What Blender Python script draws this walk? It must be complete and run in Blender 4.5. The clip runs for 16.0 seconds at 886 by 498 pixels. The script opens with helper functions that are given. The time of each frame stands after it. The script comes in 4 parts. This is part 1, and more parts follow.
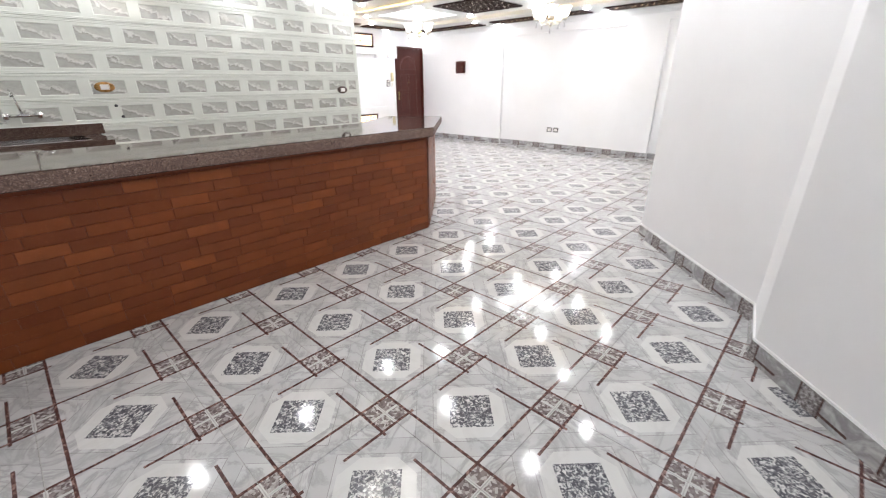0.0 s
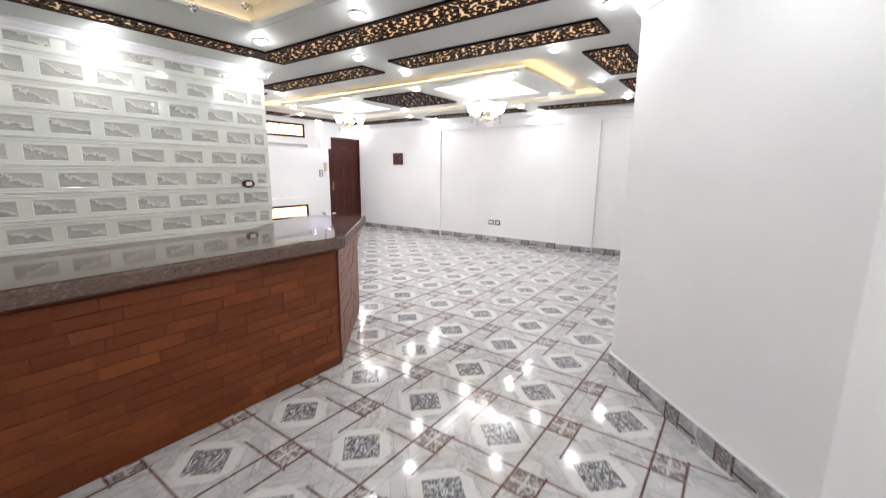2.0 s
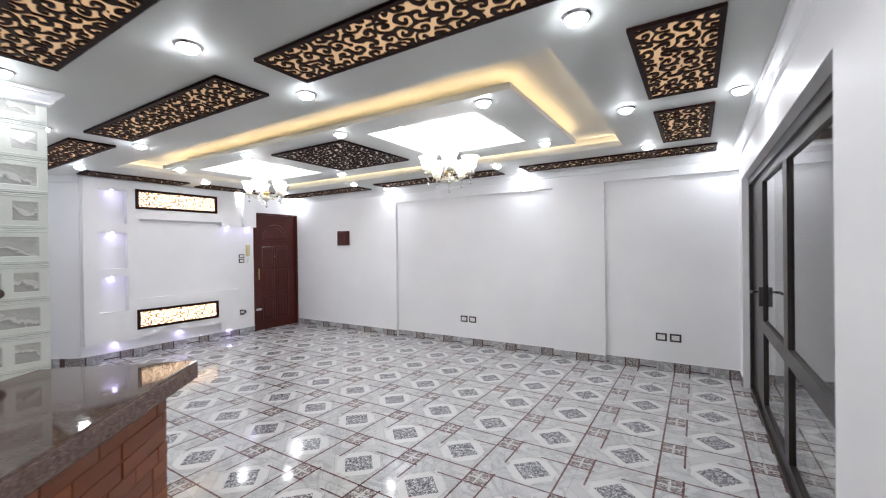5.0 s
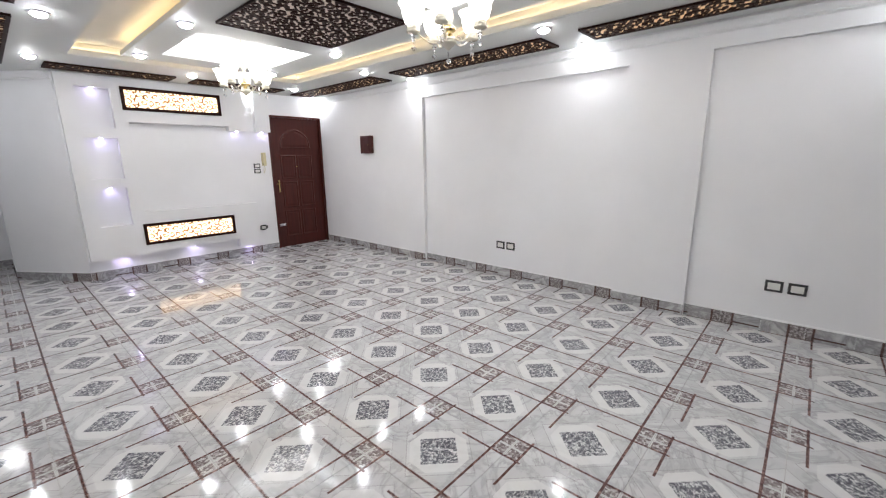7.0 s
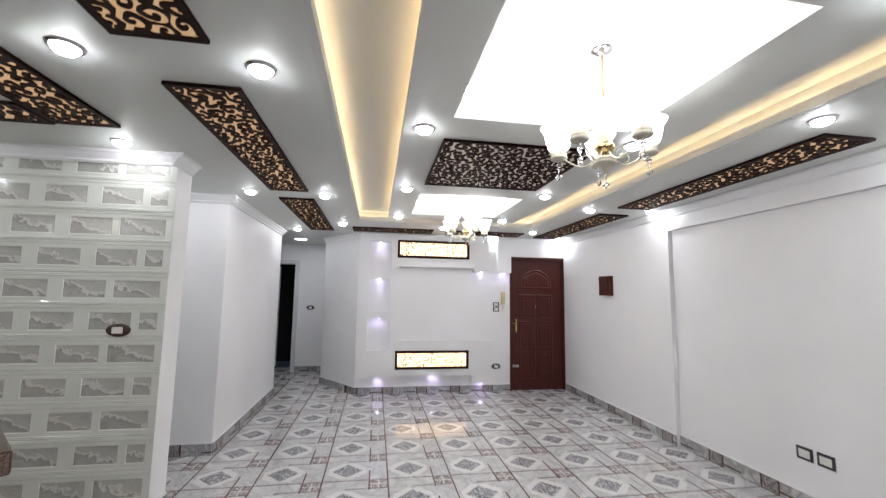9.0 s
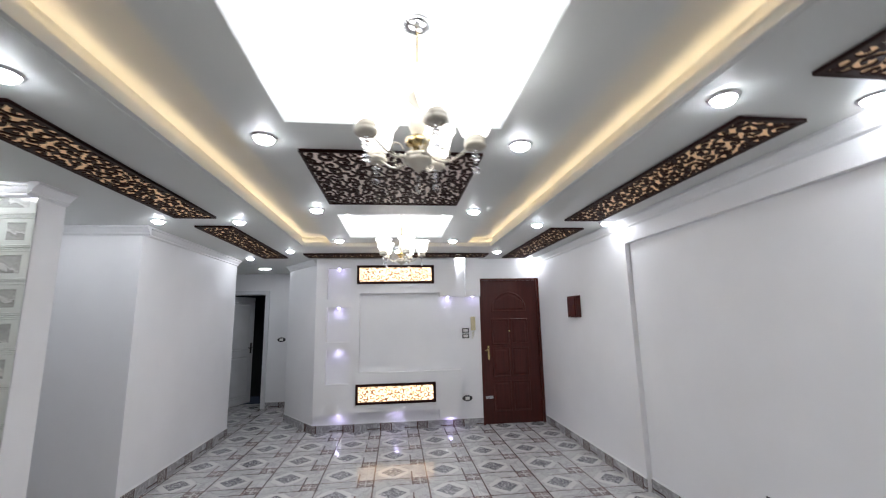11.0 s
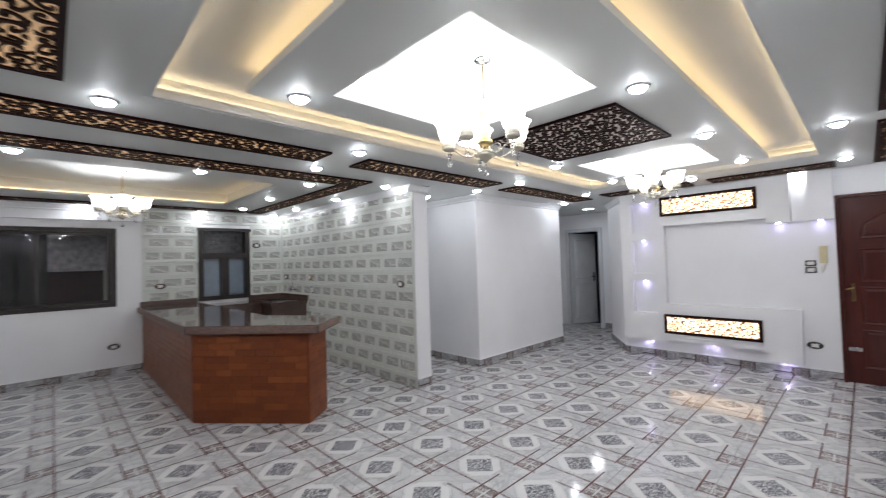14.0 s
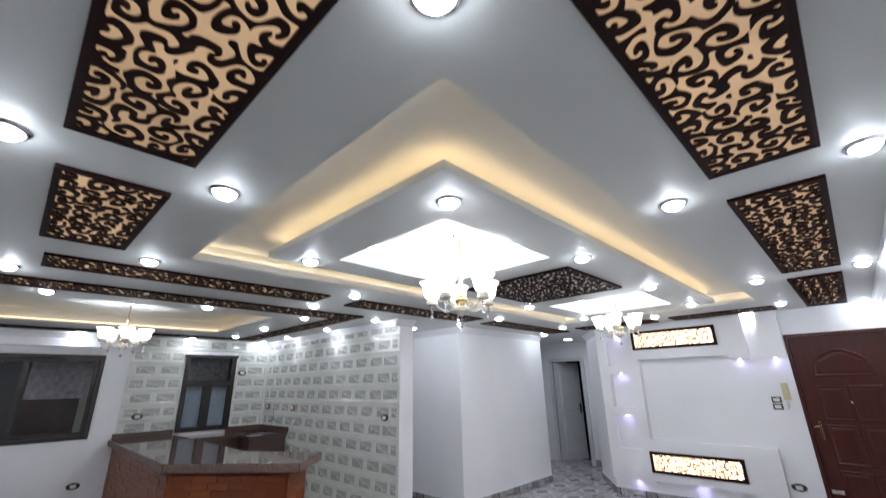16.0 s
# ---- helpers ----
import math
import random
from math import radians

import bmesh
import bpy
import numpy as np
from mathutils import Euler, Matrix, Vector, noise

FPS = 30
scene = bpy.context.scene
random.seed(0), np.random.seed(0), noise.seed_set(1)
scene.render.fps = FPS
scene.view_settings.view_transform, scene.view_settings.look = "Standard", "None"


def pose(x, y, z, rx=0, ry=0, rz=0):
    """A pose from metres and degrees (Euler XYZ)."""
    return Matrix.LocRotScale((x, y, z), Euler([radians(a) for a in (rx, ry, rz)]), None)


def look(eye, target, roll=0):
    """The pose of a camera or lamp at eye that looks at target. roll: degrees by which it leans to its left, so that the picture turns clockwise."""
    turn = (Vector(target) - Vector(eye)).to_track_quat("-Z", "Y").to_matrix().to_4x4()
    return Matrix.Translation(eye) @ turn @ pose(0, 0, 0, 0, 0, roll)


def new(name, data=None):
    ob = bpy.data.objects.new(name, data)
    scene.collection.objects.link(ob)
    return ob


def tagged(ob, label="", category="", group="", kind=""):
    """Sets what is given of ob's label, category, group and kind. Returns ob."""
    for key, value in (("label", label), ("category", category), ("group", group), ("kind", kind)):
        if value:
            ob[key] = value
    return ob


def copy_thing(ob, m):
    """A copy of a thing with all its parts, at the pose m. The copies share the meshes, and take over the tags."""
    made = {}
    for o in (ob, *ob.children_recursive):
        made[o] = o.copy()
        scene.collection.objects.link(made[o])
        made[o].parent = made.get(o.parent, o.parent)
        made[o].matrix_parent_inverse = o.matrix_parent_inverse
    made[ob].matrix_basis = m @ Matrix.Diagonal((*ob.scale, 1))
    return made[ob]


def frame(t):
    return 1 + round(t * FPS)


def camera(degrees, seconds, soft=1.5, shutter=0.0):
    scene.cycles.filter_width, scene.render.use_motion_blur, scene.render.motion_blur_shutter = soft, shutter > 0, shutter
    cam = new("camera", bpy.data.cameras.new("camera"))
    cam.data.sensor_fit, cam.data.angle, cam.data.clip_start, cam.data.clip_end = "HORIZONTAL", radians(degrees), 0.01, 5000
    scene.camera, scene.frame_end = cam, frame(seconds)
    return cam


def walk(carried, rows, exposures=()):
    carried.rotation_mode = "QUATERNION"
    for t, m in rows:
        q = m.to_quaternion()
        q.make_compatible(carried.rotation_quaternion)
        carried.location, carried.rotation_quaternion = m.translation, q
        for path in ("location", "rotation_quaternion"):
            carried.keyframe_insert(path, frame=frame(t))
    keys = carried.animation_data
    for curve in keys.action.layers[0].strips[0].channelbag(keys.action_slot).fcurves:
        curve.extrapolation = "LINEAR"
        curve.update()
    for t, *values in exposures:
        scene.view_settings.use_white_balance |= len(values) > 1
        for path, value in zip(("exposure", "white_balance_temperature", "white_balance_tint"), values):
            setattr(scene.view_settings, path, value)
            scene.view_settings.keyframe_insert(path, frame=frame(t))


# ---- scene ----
EXPOSURE = 1.0
cam = camera(94.9, 16.0, soft=1.1, shutter=0.5)
PATH = [
    (0, (0.994, 1.481, 1.311), (-0.277, 2.828, 0.555), -0.4),
    (0.5, (0.976, 1.623, 1.32), (-0.359, 2.871, 0.508), -1.5),
    (1, (0.909, 1.81, 1.353), (-0.373, 3.149, 0.602), -0.6),
    (1.5, (0.689, 2.076, 1.395), (-0.524, 3.572, 0.854), 0.3),
    (2, (0.521, 2.32, 1.396), (-0.627, 3.913, 1.018), 0.5),
    (2.5, (0.368, 2.643, 1.445), (-0.873, 4.204, 1.292), 0.0),
    (3, (0.15, 2.963, 1.446), (-1.008, 4.593, 1.395), 1.4),
    (3.5, (-0.083, 3.263, 1.493), (-1.061, 5.007, 1.474), 0.4),
    (3.7, (-0.145, 3.408, 1.47), (-1.142, 5.142, 1.472), 0.1),
    (5.8, (-0.567, 4.628, 1.473), (-1.706, 6.27, 1.392), -0.4),
    (6, (-0.565, 4.771, 1.459), (-1.76, 6.362, 1.259), -0.5),
    (6.5, (-0.629, 5.099, 1.435), (-1.905, 6.605, 1.113), -0.3),
    (7, (-0.724, 5.421, 1.429), (-2.033, 6.869, 0.994), -0.8),
    (7.3, (-0.724, 5.613, 1.406), (-2.157, 6.951, 1.012), -1.8),
    (7.5, (-0.746, 5.689, 1.463), (-2.359, 6.833, 1.162), -2.0),
    (8, (-0.722, 5.912, 1.507), (-2.612, 6.544, 1.347), -0.6),
    (8.5, (-0.769, 6.17, 1.467), (-2.728, 6.574, 1.445), 1.1),
    (8.7, (-0.792, 6.262, 1.479), (-2.748, 6.656, 1.605), 1.1),
    (10.8, (-1.017, 7.13, 1.561), (-2.97, 7.318, 1.948), 0.6),
    (11, (-1.059, 7.271, 1.541), (-3.018, 7.496, 1.877), -1.2),
    (11.5, (-1.082, 7.668, 1.528), (-3.068, 7.727, 1.754), -0.2),
    (12, (-1.208, 7.974, 1.472), (-3.186, 7.773, 1.687), 0.4),
    (12.5, (-1.291, 8.225, 1.509), (-3.213, 7.695, 1.661), 1.0),
    (13, (-1.192, 8.526, 1.515), (-2.944, 7.562, 1.54), -1.1),
    (13.5, (-0.934, 8.622, 1.531), (-2.458, 7.333, 1.665), -1.5),
    (14, (-0.705, 8.753, 1.518), (-2.091, 7.312, 1.574), -1.7),
    (14.2, (-0.638, 8.81, 1.508), (-1.95, 7.302, 1.585), -1.8),
    (14.4, (-0.614, 8.862, 1.506), (-1.902, 7.336, 1.615), -1.6),
    (14.5, (-0.615, 8.893, 1.523), (-1.932, 7.39, 1.608), -1.6),
    (15, (-0.575, 8.968, 1.554), (-1.971, 7.547, 1.735), -0.8),
    (15.5, (-0.486, 9.035, 1.594), (-1.902, 7.682, 1.998), -0.8),
    (16, (-0.415, 9.107, 1.628), (-1.78, 7.787, 2.257), -1.2),
]
walk(cam, [(t, look(eye, target, roll)) for t, eye, target, roll in PATH], [(t, EXPOSURE + e, k, 12.0) for t, e, k in ((0, 0.47, 6850), (1.2, 0.4, 6900), (2.2, 0.08, 6850), (2.8, -0.1, 6700), (3.7, -0.17, 6500), (5.8, -0.36, 6600), (7.0, -0.34, 6750), (8.5, -0.42, 6800), (11.0, -0.8, 6500), (12.5, -0.64, 6700), (14.5, -0.6, 6400), (16.0, -0.62, 6200))])

# ---- world ----
world = bpy.data.worlds.new("night")
world.use_nodes = True
world.node_tree.nodes["Background"].inputs[0].default_value = (0.02, 0.025, 0.04, 1)
world.node_tree.nodes["Background"].inputs[1].default_value = 0.3
scene.world = world

COOL, WARM = (0.89, 0.94, 1.0), (1.0, 0.69, 0.36)
P_DOWN, P_STRIP, P_WHITE, P_SHADE, P_PLATE, P_FEATURE, P_SPOT, P_BULB = 80.0, 6.0, 8.0, 4.0, 0.235, 2.0, 48.0, 200.0


# ---- materials ----
class Net:
    """A small node-graph writer for one material."""

    def __init__(self, name):
        self.m = bpy.data.materials.new(name)
        self.m.use_nodes = True
        self.t = self.m.node_tree
        self.bsdf = self.t.nodes["Principled BSDF"]

    def node(self, kind, **sockets):
        n = self.t.nodes.new(kind)
        for key, v in sockets.items():
            self.put(n.inputs[key.replace("_", " ")], v)
        return n

    def put(self, socket, v):
        if isinstance(v, bpy.types.NodeSocket):
            self.t.links.new(v, socket)
        else:
            socket.default_value = v

    def math(self, op, a, b=0.0):
        n = self.t.nodes.new("ShaderNodeMath")
        n.operation = op
        self.put(n.inputs[0], a)
        self.put(n.inputs[1], b)
        return n.outputs[0]

    def coords(self, which="world"):
        if which == "world":
            return self.t.nodes.new("ShaderNodeNewGeometry").outputs["Position"]
        return self.t.nodes.new("ShaderNodeTexCoord").outputs["Object"]

    def noise(self, scale, detail=3.0, vec=None, rough=0.55, warp=0.0):
        n = self.node("ShaderNodeTexNoise", Scale=scale, Detail=detail, Roughness=rough, Distortion=warp)
        self.put(n.inputs["Vector"], vec if vec is not None else self.coords())
        return n.outputs["Fac"]

    def ramp(self, fac, stops):
        n = self.t.nodes.new("ShaderNodeValToRGB")
        self.put(n.inputs[0], fac)
        e = n.color_ramp.elements
        while len(e) < len(stops):
            e.new(0.5)
        for el, (p, c) in zip(e, stops):
            el.position, el.color = p, (*c, 1)
        return n.outputs[0]

    def mix(self, fac, a, b):
        n = self.t.nodes.new("ShaderNodeMix")
        n.data_type = "RGBA"
        self.put(n.inputs[0], fac)
        for sock, v in ((n.inputs[6], a), (n.inputs[7], b)):
            self.put(sock, v if isinstance(v, bpy.types.NodeSocket) else (*v, 1))
        return n.outputs[2]

    def scale(self, col, fac):
        n = self.t.nodes.new("ShaderNodeVectorMath")
        n.operation = "SCALE"
        self.put(n.inputs[0], col)
        self.put(n.inputs["Scale"], fac)
        return n.outputs[0]

    def done(self, color=None, rough=0.5, metal=0.0, bump=None, strength=0.1, depth=0.002, coat=0.0, ior=1.5):
        if color is not None:
            self.put(self.bsdf.inputs["Base Color"], color if isinstance(color, bpy.types.NodeSocket) else (*color, 1))
        self.put(self.bsdf.inputs["Roughness"], rough)
        self.put(self.bsdf.inputs["Metallic"], metal)
        self.put(self.bsdf.inputs["IOR"], ior)
        self.put(self.bsdf.inputs["Coat Weight"], coat)
        self.put(self.bsdf.inputs["Coat Roughness"], 0.06)
        if bump is not None:
            n = self.node("ShaderNodeBump", Strength=strength, Distance=depth, Height=bump)
            self.put(self.bsdf.inputs["Normal"], n.outputs[0])
        return self.m


def paint(name, color, rough=0.45, wear=0.04):
    """Rolled wall paint: fine orange-peel relief and faint large mottling."""
    n = Net(name)
    big, fine = n.noise(1.3, 4), n.noise(170, 2)
    lo = tuple(c * (1 - wear) for c in color)
    hi = tuple(min(1, c * (1 + wear * 0.6)) for c in color)
    return n.done(n.ramp(big, [(0.3, lo), (0.7, hi)]), n.math("ADD", rough - 0.06, n.math("MULTIPLY", big, 0.12)), bump=fine, strength=0.12, depth=0.001)


def plain(name, color, rough=0.4, metal=0.0, vary=0.12, scale=30.0, coat=0.0):
    n = Net(name)
    f = n.noise(scale, 4)
    lo, hi = tuple(c * (1 - vary) for c in color), tuple(min(1, c * (1 + vary)) for c in color)
    return n.done(n.ramp(f, [(0.3, lo), (0.7, hi)]), n.math("ADD", rough * 0.85, n.math("MULTIPLY", f, rough * 0.3)), metal, bump=f, strength=0.05, depth=0.001, coat=coat)


def glow(name, color, power):
    n = Net(name)
    n.put(n.bsdf.inputs["Base Color"], (0.8, 0.8, 0.8, 1))
    n.put(n.bsdf.inputs["Emission Color"], (*color, 1))
    n.put(n.bsdf.inputs["Emission Strength"], power)
    n.put(n.bsdf.inputs["Roughness"], 0.5)
    return n.m


def uneven_glow(name, base, color, power, scale):
    """A back-lit plate whose lamps show as brighter and dimmer stretches."""
    n = Net(name)
    n.put(n.bsdf.inputs["Base Color"], (*base, 1))
    n.put(n.bsdf.inputs["Emission Color"], (*color, 1))
    n.put(n.bsdf.inputs["Emission Strength"], n.math("MULTIPLY", n.math("ADD", n.noise(scale, 2), 0.35), power))
    n.put(n.bsdf.inputs["Roughness"], 0.5)
    return n.m


def glass(name, tint=(1, 1, 1), rough=0.0, ior=1.45):
    n = Net(name)
    n.put(n.bsdf.inputs["Transmission Weight"], 1.0)
    return n.done(tint, rough, ior=ior)


def floor_tile_material():
    """Printed porcelain tile, half a metre square: mosaic square in the middle, quarter inlays at the corners, brown bands."""
    n = Net("floor_porcelain")
    sep = n.node("ShaderNodeSeparateXYZ", Vector=n.coords("object"))
    u, v = sep.outputs[0], sep.outputs[1]
    au, av = n.math("ABSOLUTE", u), n.math("ABSOLUTE", v)
    cu, cv = n.math("SUBTRACT", 0.26, au), n.math("SUBTRACT", 0.26, av)
    l1, mx = n.math("ADD", au, av), n.math("MAXIMUM", au, av)
    corner, cmax = n.math("ADD", cu, cv), n.math("MAXIMUM", cu, cv)

    def near(x, c, w):
        return n.math("LESS_THAN", n.math("ABSOLUTE", n.math("SUBTRACT", x, c)), w)

    def both(a, b):
        return n.math("MULTIPLY", a, b)

    world_p = n.coords()
    veins = n.noise(3.5, 7, world_p, 0.62, 1.6)
    cloud = n.noise(9.0, 5, world_p)
    base = n.ramp(veins, [(0.30, (0.62, 0.62, 0.62)), (0.45, (0.54, 0.54, 0.545)), (0.5, (0.36, 0.35, 0.36)), (0.55, (0.57, 0.57, 0.575)), (0.75, (0.65, 0.65, 0.65))])
    base = n.mix(n.math("MULTIPLY", cloud, 0.35), base, (0.50, 0.50, 0.515))
    squiggle = n.noise(62.0, 2, world_p, 0.6, 1.2)
    speck_n = n.node("ShaderNodeTexVoronoi", Scale=95.0)
    n.put(speck_n.inputs["Vector"], world_p)
    speck = n.node("ShaderNodeSeparateColor", Color=speck_n.outputs["Color"]).outputs[0]
    mosaic = n.ramp(squiggle, [(0.36, (0.085, 0.085, 0.10)), (0.49, (0.15, 0.15, 0.17)), (0.55, (0.40, 0.40, 0.41)), (0.66, (0.68, 0.68, 0.68))])
    inlay = n.ramp(speck, [(0.0, (0.13, 0.10, 0.10)), (0.5, (0.24, 0.20, 0.20)), (1.0, (0.58, 0.56, 0.55))])
    brown = n.ramp(speck, [(0.0, (0.065, 0.030, 0.028)), (0.7, (0.125, 0.064, 0.057)), (1.0, (0.32, 0.2, 0.18))])
    white = n.math("MULTIPLY", n.math("LESS_THAN", l1, 0.205), n.math("LESS_THAN", mx, 0.152))
    col = n.mix(n.math("MULTIPLY", white, 0.8), base, (0.66, 0.66, 0.65))
    band = both(n.math("LESS_THAN", corner, 0.29), n.math("GREATER_THAN", corner, 0.19))
    col = n.mix(n.math("MULTIPLY", band, n.math("ADD", 0.12, n.math("MULTIPLY", veins, 0.5))), col, (0.44, 0.44, 0.45))
    thin = n.math("MAXIMUM", near(corner, 0.292, 0.0022), near(corner, 0.19, 0.0018))
    col = n.mix(n.math("MULTIPLY", thin, 0.75), col, (0.28, 0.27, 0.27))
    col = n.mix(n.math("LESS_THAN", l1, 0.128), col, mosaic)
    col = n.mix(n.math("LESS_THAN", cmax, 0.07), col, inlay)
    col = n.mix(both(n.math("LESS_THAN", cmax, 0.07), near(n.math("MINIMUM", cu, cv), 0.0, 0.0065)), col, (0.6, 0.6, 0.59))
    side_u = n.math("GREATER_THAN", n.math("MAXIMUM", n.math("GREATER_THAN", av, 0.165), n.math("MAXIMUM", u, v)), 0.0)
    side_v = n.math("GREATER_THAN", n.math("MAXIMUM", n.math("GREATER_THAN", au, 0.165), n.math("MAXIMUM", n.math("MULTIPLY", v, -1.0), u)), 0.0)
    lines = n.math("MAXIMUM", both(near(cu, 0.074, 0.0062), side_u), both(near(cv, 0.074, 0.0062), side_v))
    col = n.mix(lines, col, brown)
    fine = n.noise(60, 3, world_p)
    rough = n.math("ADD", 0.05, n.math("MULTIPLY", cloud, 0.09))
    m = n.done(col, rough, bump=n.noise(4.0, 2, world_p), strength=0.06, depth=0.004, ior=1.5)
    return m


def skirting_material():
    n = Net("skirting_porcelain")
    veins = n.noise(6, 6, None, 0.6, 1.5)
    base = n.ramp(veins, [(0.3, (0.55, 0.55, 0.56)), (0.5, (0.28, 0.27, 0.28)), (0.62, (0.5, 0.5, 0.51)), (0.8, (0.6, 0.6, 0.6))])
    sep = n.node("ShaderNodeSeparateXYZ", Vector=n.coords())
    m = n.math("FLOORED_MODULO", n.math("SUBTRACT", sep.outputs[0], sep.outputs[1]), 0.52)
    off = n.math("ABSOLUTE", n.math("SUBTRACT", m, 0.26))
    speck = n.noise(75, 3, None, 0.6)
    inlay = n.ramp(speck, [(0.35, (0.10, 0.085, 0.085)), (0.5, (0.22, 0.19, 0.19)), (0.65, (0.48, 0.46, 0.46))])
    brown = n.ramp(speck, [(0.35, (0.05, 0.028, 0.026)), (0.65, (0.13, 0.08, 0.07))])
    col = n.mix(n.math("LESS_THAN", off, 0.07), base, inlay)
    col = n.mix(n.math("LESS_THAN", n.math("ABSOLUTE", n.math("SUBTRACT", off, 0.075)), 0.0075), col, brown)
    low = n.math("LESS_THAN", n.math("ABSOLUTE", n.math("SUBTRACT", sep.outputs[2], 0.028)), 0.0065)
    col = n.mix(n.math("MULTIPLY", low, n.math("GREATER_THAN", m, 0.33)), col, brown)
    return n.done(col, 0.14)


def marble_inset_material():
    n = Net("grey_marbled_glaze")
    sep = n.node("ShaderNodeSeparateXYZ", Vector=n.coords("object"))
    info = n.t.nodes.new("ShaderNodeObjectInfo").outputs["Random"]
    place = n.node("ShaderNodeVectorMath")
    n.put(place.inputs[0], n.coords("object"))
    n.put(place.inputs[1], n.scale((1.0, 0.0, 1.0), n.math("MULTIPLY", info, 7.0)))
    w = n.noise(13, 5, place.outputs[0], 0.55, 1.0)
    across = n.math("ADD", n.math("ADD", sep.outputs[2], n.math("MULTIPLY", sep.outputs[0], 0.36)), n.math("MULTIPLY", n.math("SUBTRACT", w, 0.5), 0.17))

    def streak(at, width):
        d = n.math("DIVIDE", n.math("SUBTRACT", across, at), width)
        return n.math("EXPONENT", n.math("MULTIPLY", n.math("MULTIPLY", d, d), -1.0))

    shift = n.math("MULTIPLY", n.math("SUBTRACT", info, 0.5), 0.03)
    col = n.ramp(w, [(0.3, (0.33, 0.33, 0.305)), (0.7, (0.45, 0.445, 0.42))])
    col = n.mix(n.math("MULTIPLY", streak(n.math("ADD", shift, -0.004), 0.014), 0.75), col, (0.68, 0.68, 0.65))
    col = n.mix(n.math("MULTIPLY", streak(n.math("ADD", shift, -0.022), 0.009), 0.55), col, (0.2, 0.195, 0.175))
    col = n.mix(n.math("MULTIPLY", streak(n.math("ADD", shift, 0.034), 0.009), 0.4), col, (0.52, 0.51, 0.48))
    return n.done(col, 0.12)


def brick_material():
    n = Net("varnished_brick")
    info = n.t.nodes.new("ShaderNodeObjectInfo").outputs["Random"]
    grain, fine = n.noise(14, 5), n.noise(120, 3)
    tone = n.ramp(info, [(0.0, (0.165, 0.037, 0.009)), (0.5, (0.205, 0.049, 0.011)), (0.85, (0.24, 0.060, 0.014)), (1.0, (0.30, 0.082, 0.02))])
    col = n.mix(n.math("MULTIPLY", grain, 0.65), tone, (0.13, 0.027, 0.005))
    col = n.mix(n.math("MULTIPLY", n.ramp(fine, [(0.6, (0, 0, 0)), (0.75, (1, 1, 1))]), 0.3), col, (0.40, 0.13, 0.04))
    return n.done(col, n.math("ADD", 0.3, n.math("MULTIPLY", fine, 0.2)), bump=fine, strength=0.5, depth=0.0022, coat=0.08, ior=1.38)


def granite_material(name="brown_granite", rough=0.0, lift=1.0):
    n = Net(name)
    vor = n.node("ShaderNodeTexVoronoi", Scale=210.0)
    n.put(vor.inputs["Vector"], n.coords())
    sp = n.node("ShaderNodeSeparateColor", Color=vor.outputs["Color"]).outputs[0]
    big = n.noise(5, 5)
    col = n.ramp(sp, [(0.0, (0.042, 0.025, 0.020)), (0.5, (0.085, 0.052, 0.042)), (0.85, (0.12, 0.077, 0.062)), (1.0, (0.2, 0.15, 0.13))])
    return n.done(n.scale(n.mix(n.math("MULTIPLY", big, 0.5), col, (0.062, 0.038, 0.031)), lift), n.math("ADD", 0.02 + rough, n.math("MULTIPLY", big, 0.06)), ior=1.6 if rough == 0 else 1.45)


def wood_material(name, dark, light, rough=0.28, along=2, coat=0.3, ior=1.5):
    n = Net(name)
    mp = n.t.nodes.new("ShaderNodeMapping")
    n.put(mp.inputs["Vector"], n.coords())
    sc = [26.0, 26.0, 26.0]
    sc[along] = 1.6
    mp.inputs["Scale"].default_value = sc
    g = n.noise(1.0, 6, mp.outputs[0], 0.6, 0.8)
    b = n.noise(2.2, 3)
    col = n.mix(n.math("MULTIPLY", b, 0.4), n.ramp(g, [(0.3, dark), (0.7, light)]), dark)
    return n.done(col, rough, bump=g, strength=0.1, depth=0.001, coat=coat, ior=ior)


WHITE = paint("white_wall_paint", (0.82, 0.82, 0.835))
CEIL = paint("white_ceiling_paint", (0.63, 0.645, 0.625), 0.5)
TRIM = paint("white_plaster_trim", (0.82, 0.82, 0.83), 0.4)
TILE_FLOOR = floor_tile_material()
GROUT = plain("grey_grout", (0.42, 0.41, 0.40), 0.8, vary=0.2, scale=60)
SKIRT = skirting_material()
GLAZE = plain("white_ceramic_glaze", (0.64, 0.66, 0.615), 0.1, vary=0.03, scale=6)
INSET = marble_inset_material()
BRICK = brick_material()
MORTAR = plain("brown_mortar", (0.16, 0.034, 0.009), 0.8, vary=0.25, scale=60)
GRANITE = granite_material()
GRANITE_EDGE = granite_material("rough_granite_edge", 0.55, 1.9)
MAHOGANY = wood_material("mahogany_door", (0.048, 0.0075, 0.005), (0.078, 0.013, 0.0085), 0.34, 2, 0.06, 1.4)
FRETWOOD = wood_material("dark_fret_wood", (0.016, 0.0045, 0.0035), (0.032, 0.009, 0.007), 0.55, 0, 0.0, 1.25)
# Lighter than the dark fret wood: paints the backlight glowing through thin lines.
HONEY = plain("glow_through_fret_wood", (0.22, 0.095, 0.028), 0.4)
ALU = plain("bronze_aluminium", (0.028, 0.022, 0.020), 0.35, 0.3)
CHROME = plain("chrome", (0.75, 0.75, 0.76), 0.08, 1.0, 0.03)
BRASS = plain("polished_brass", (0.62, 0.47, 0.22), 0.16, 1.0, 0.08)
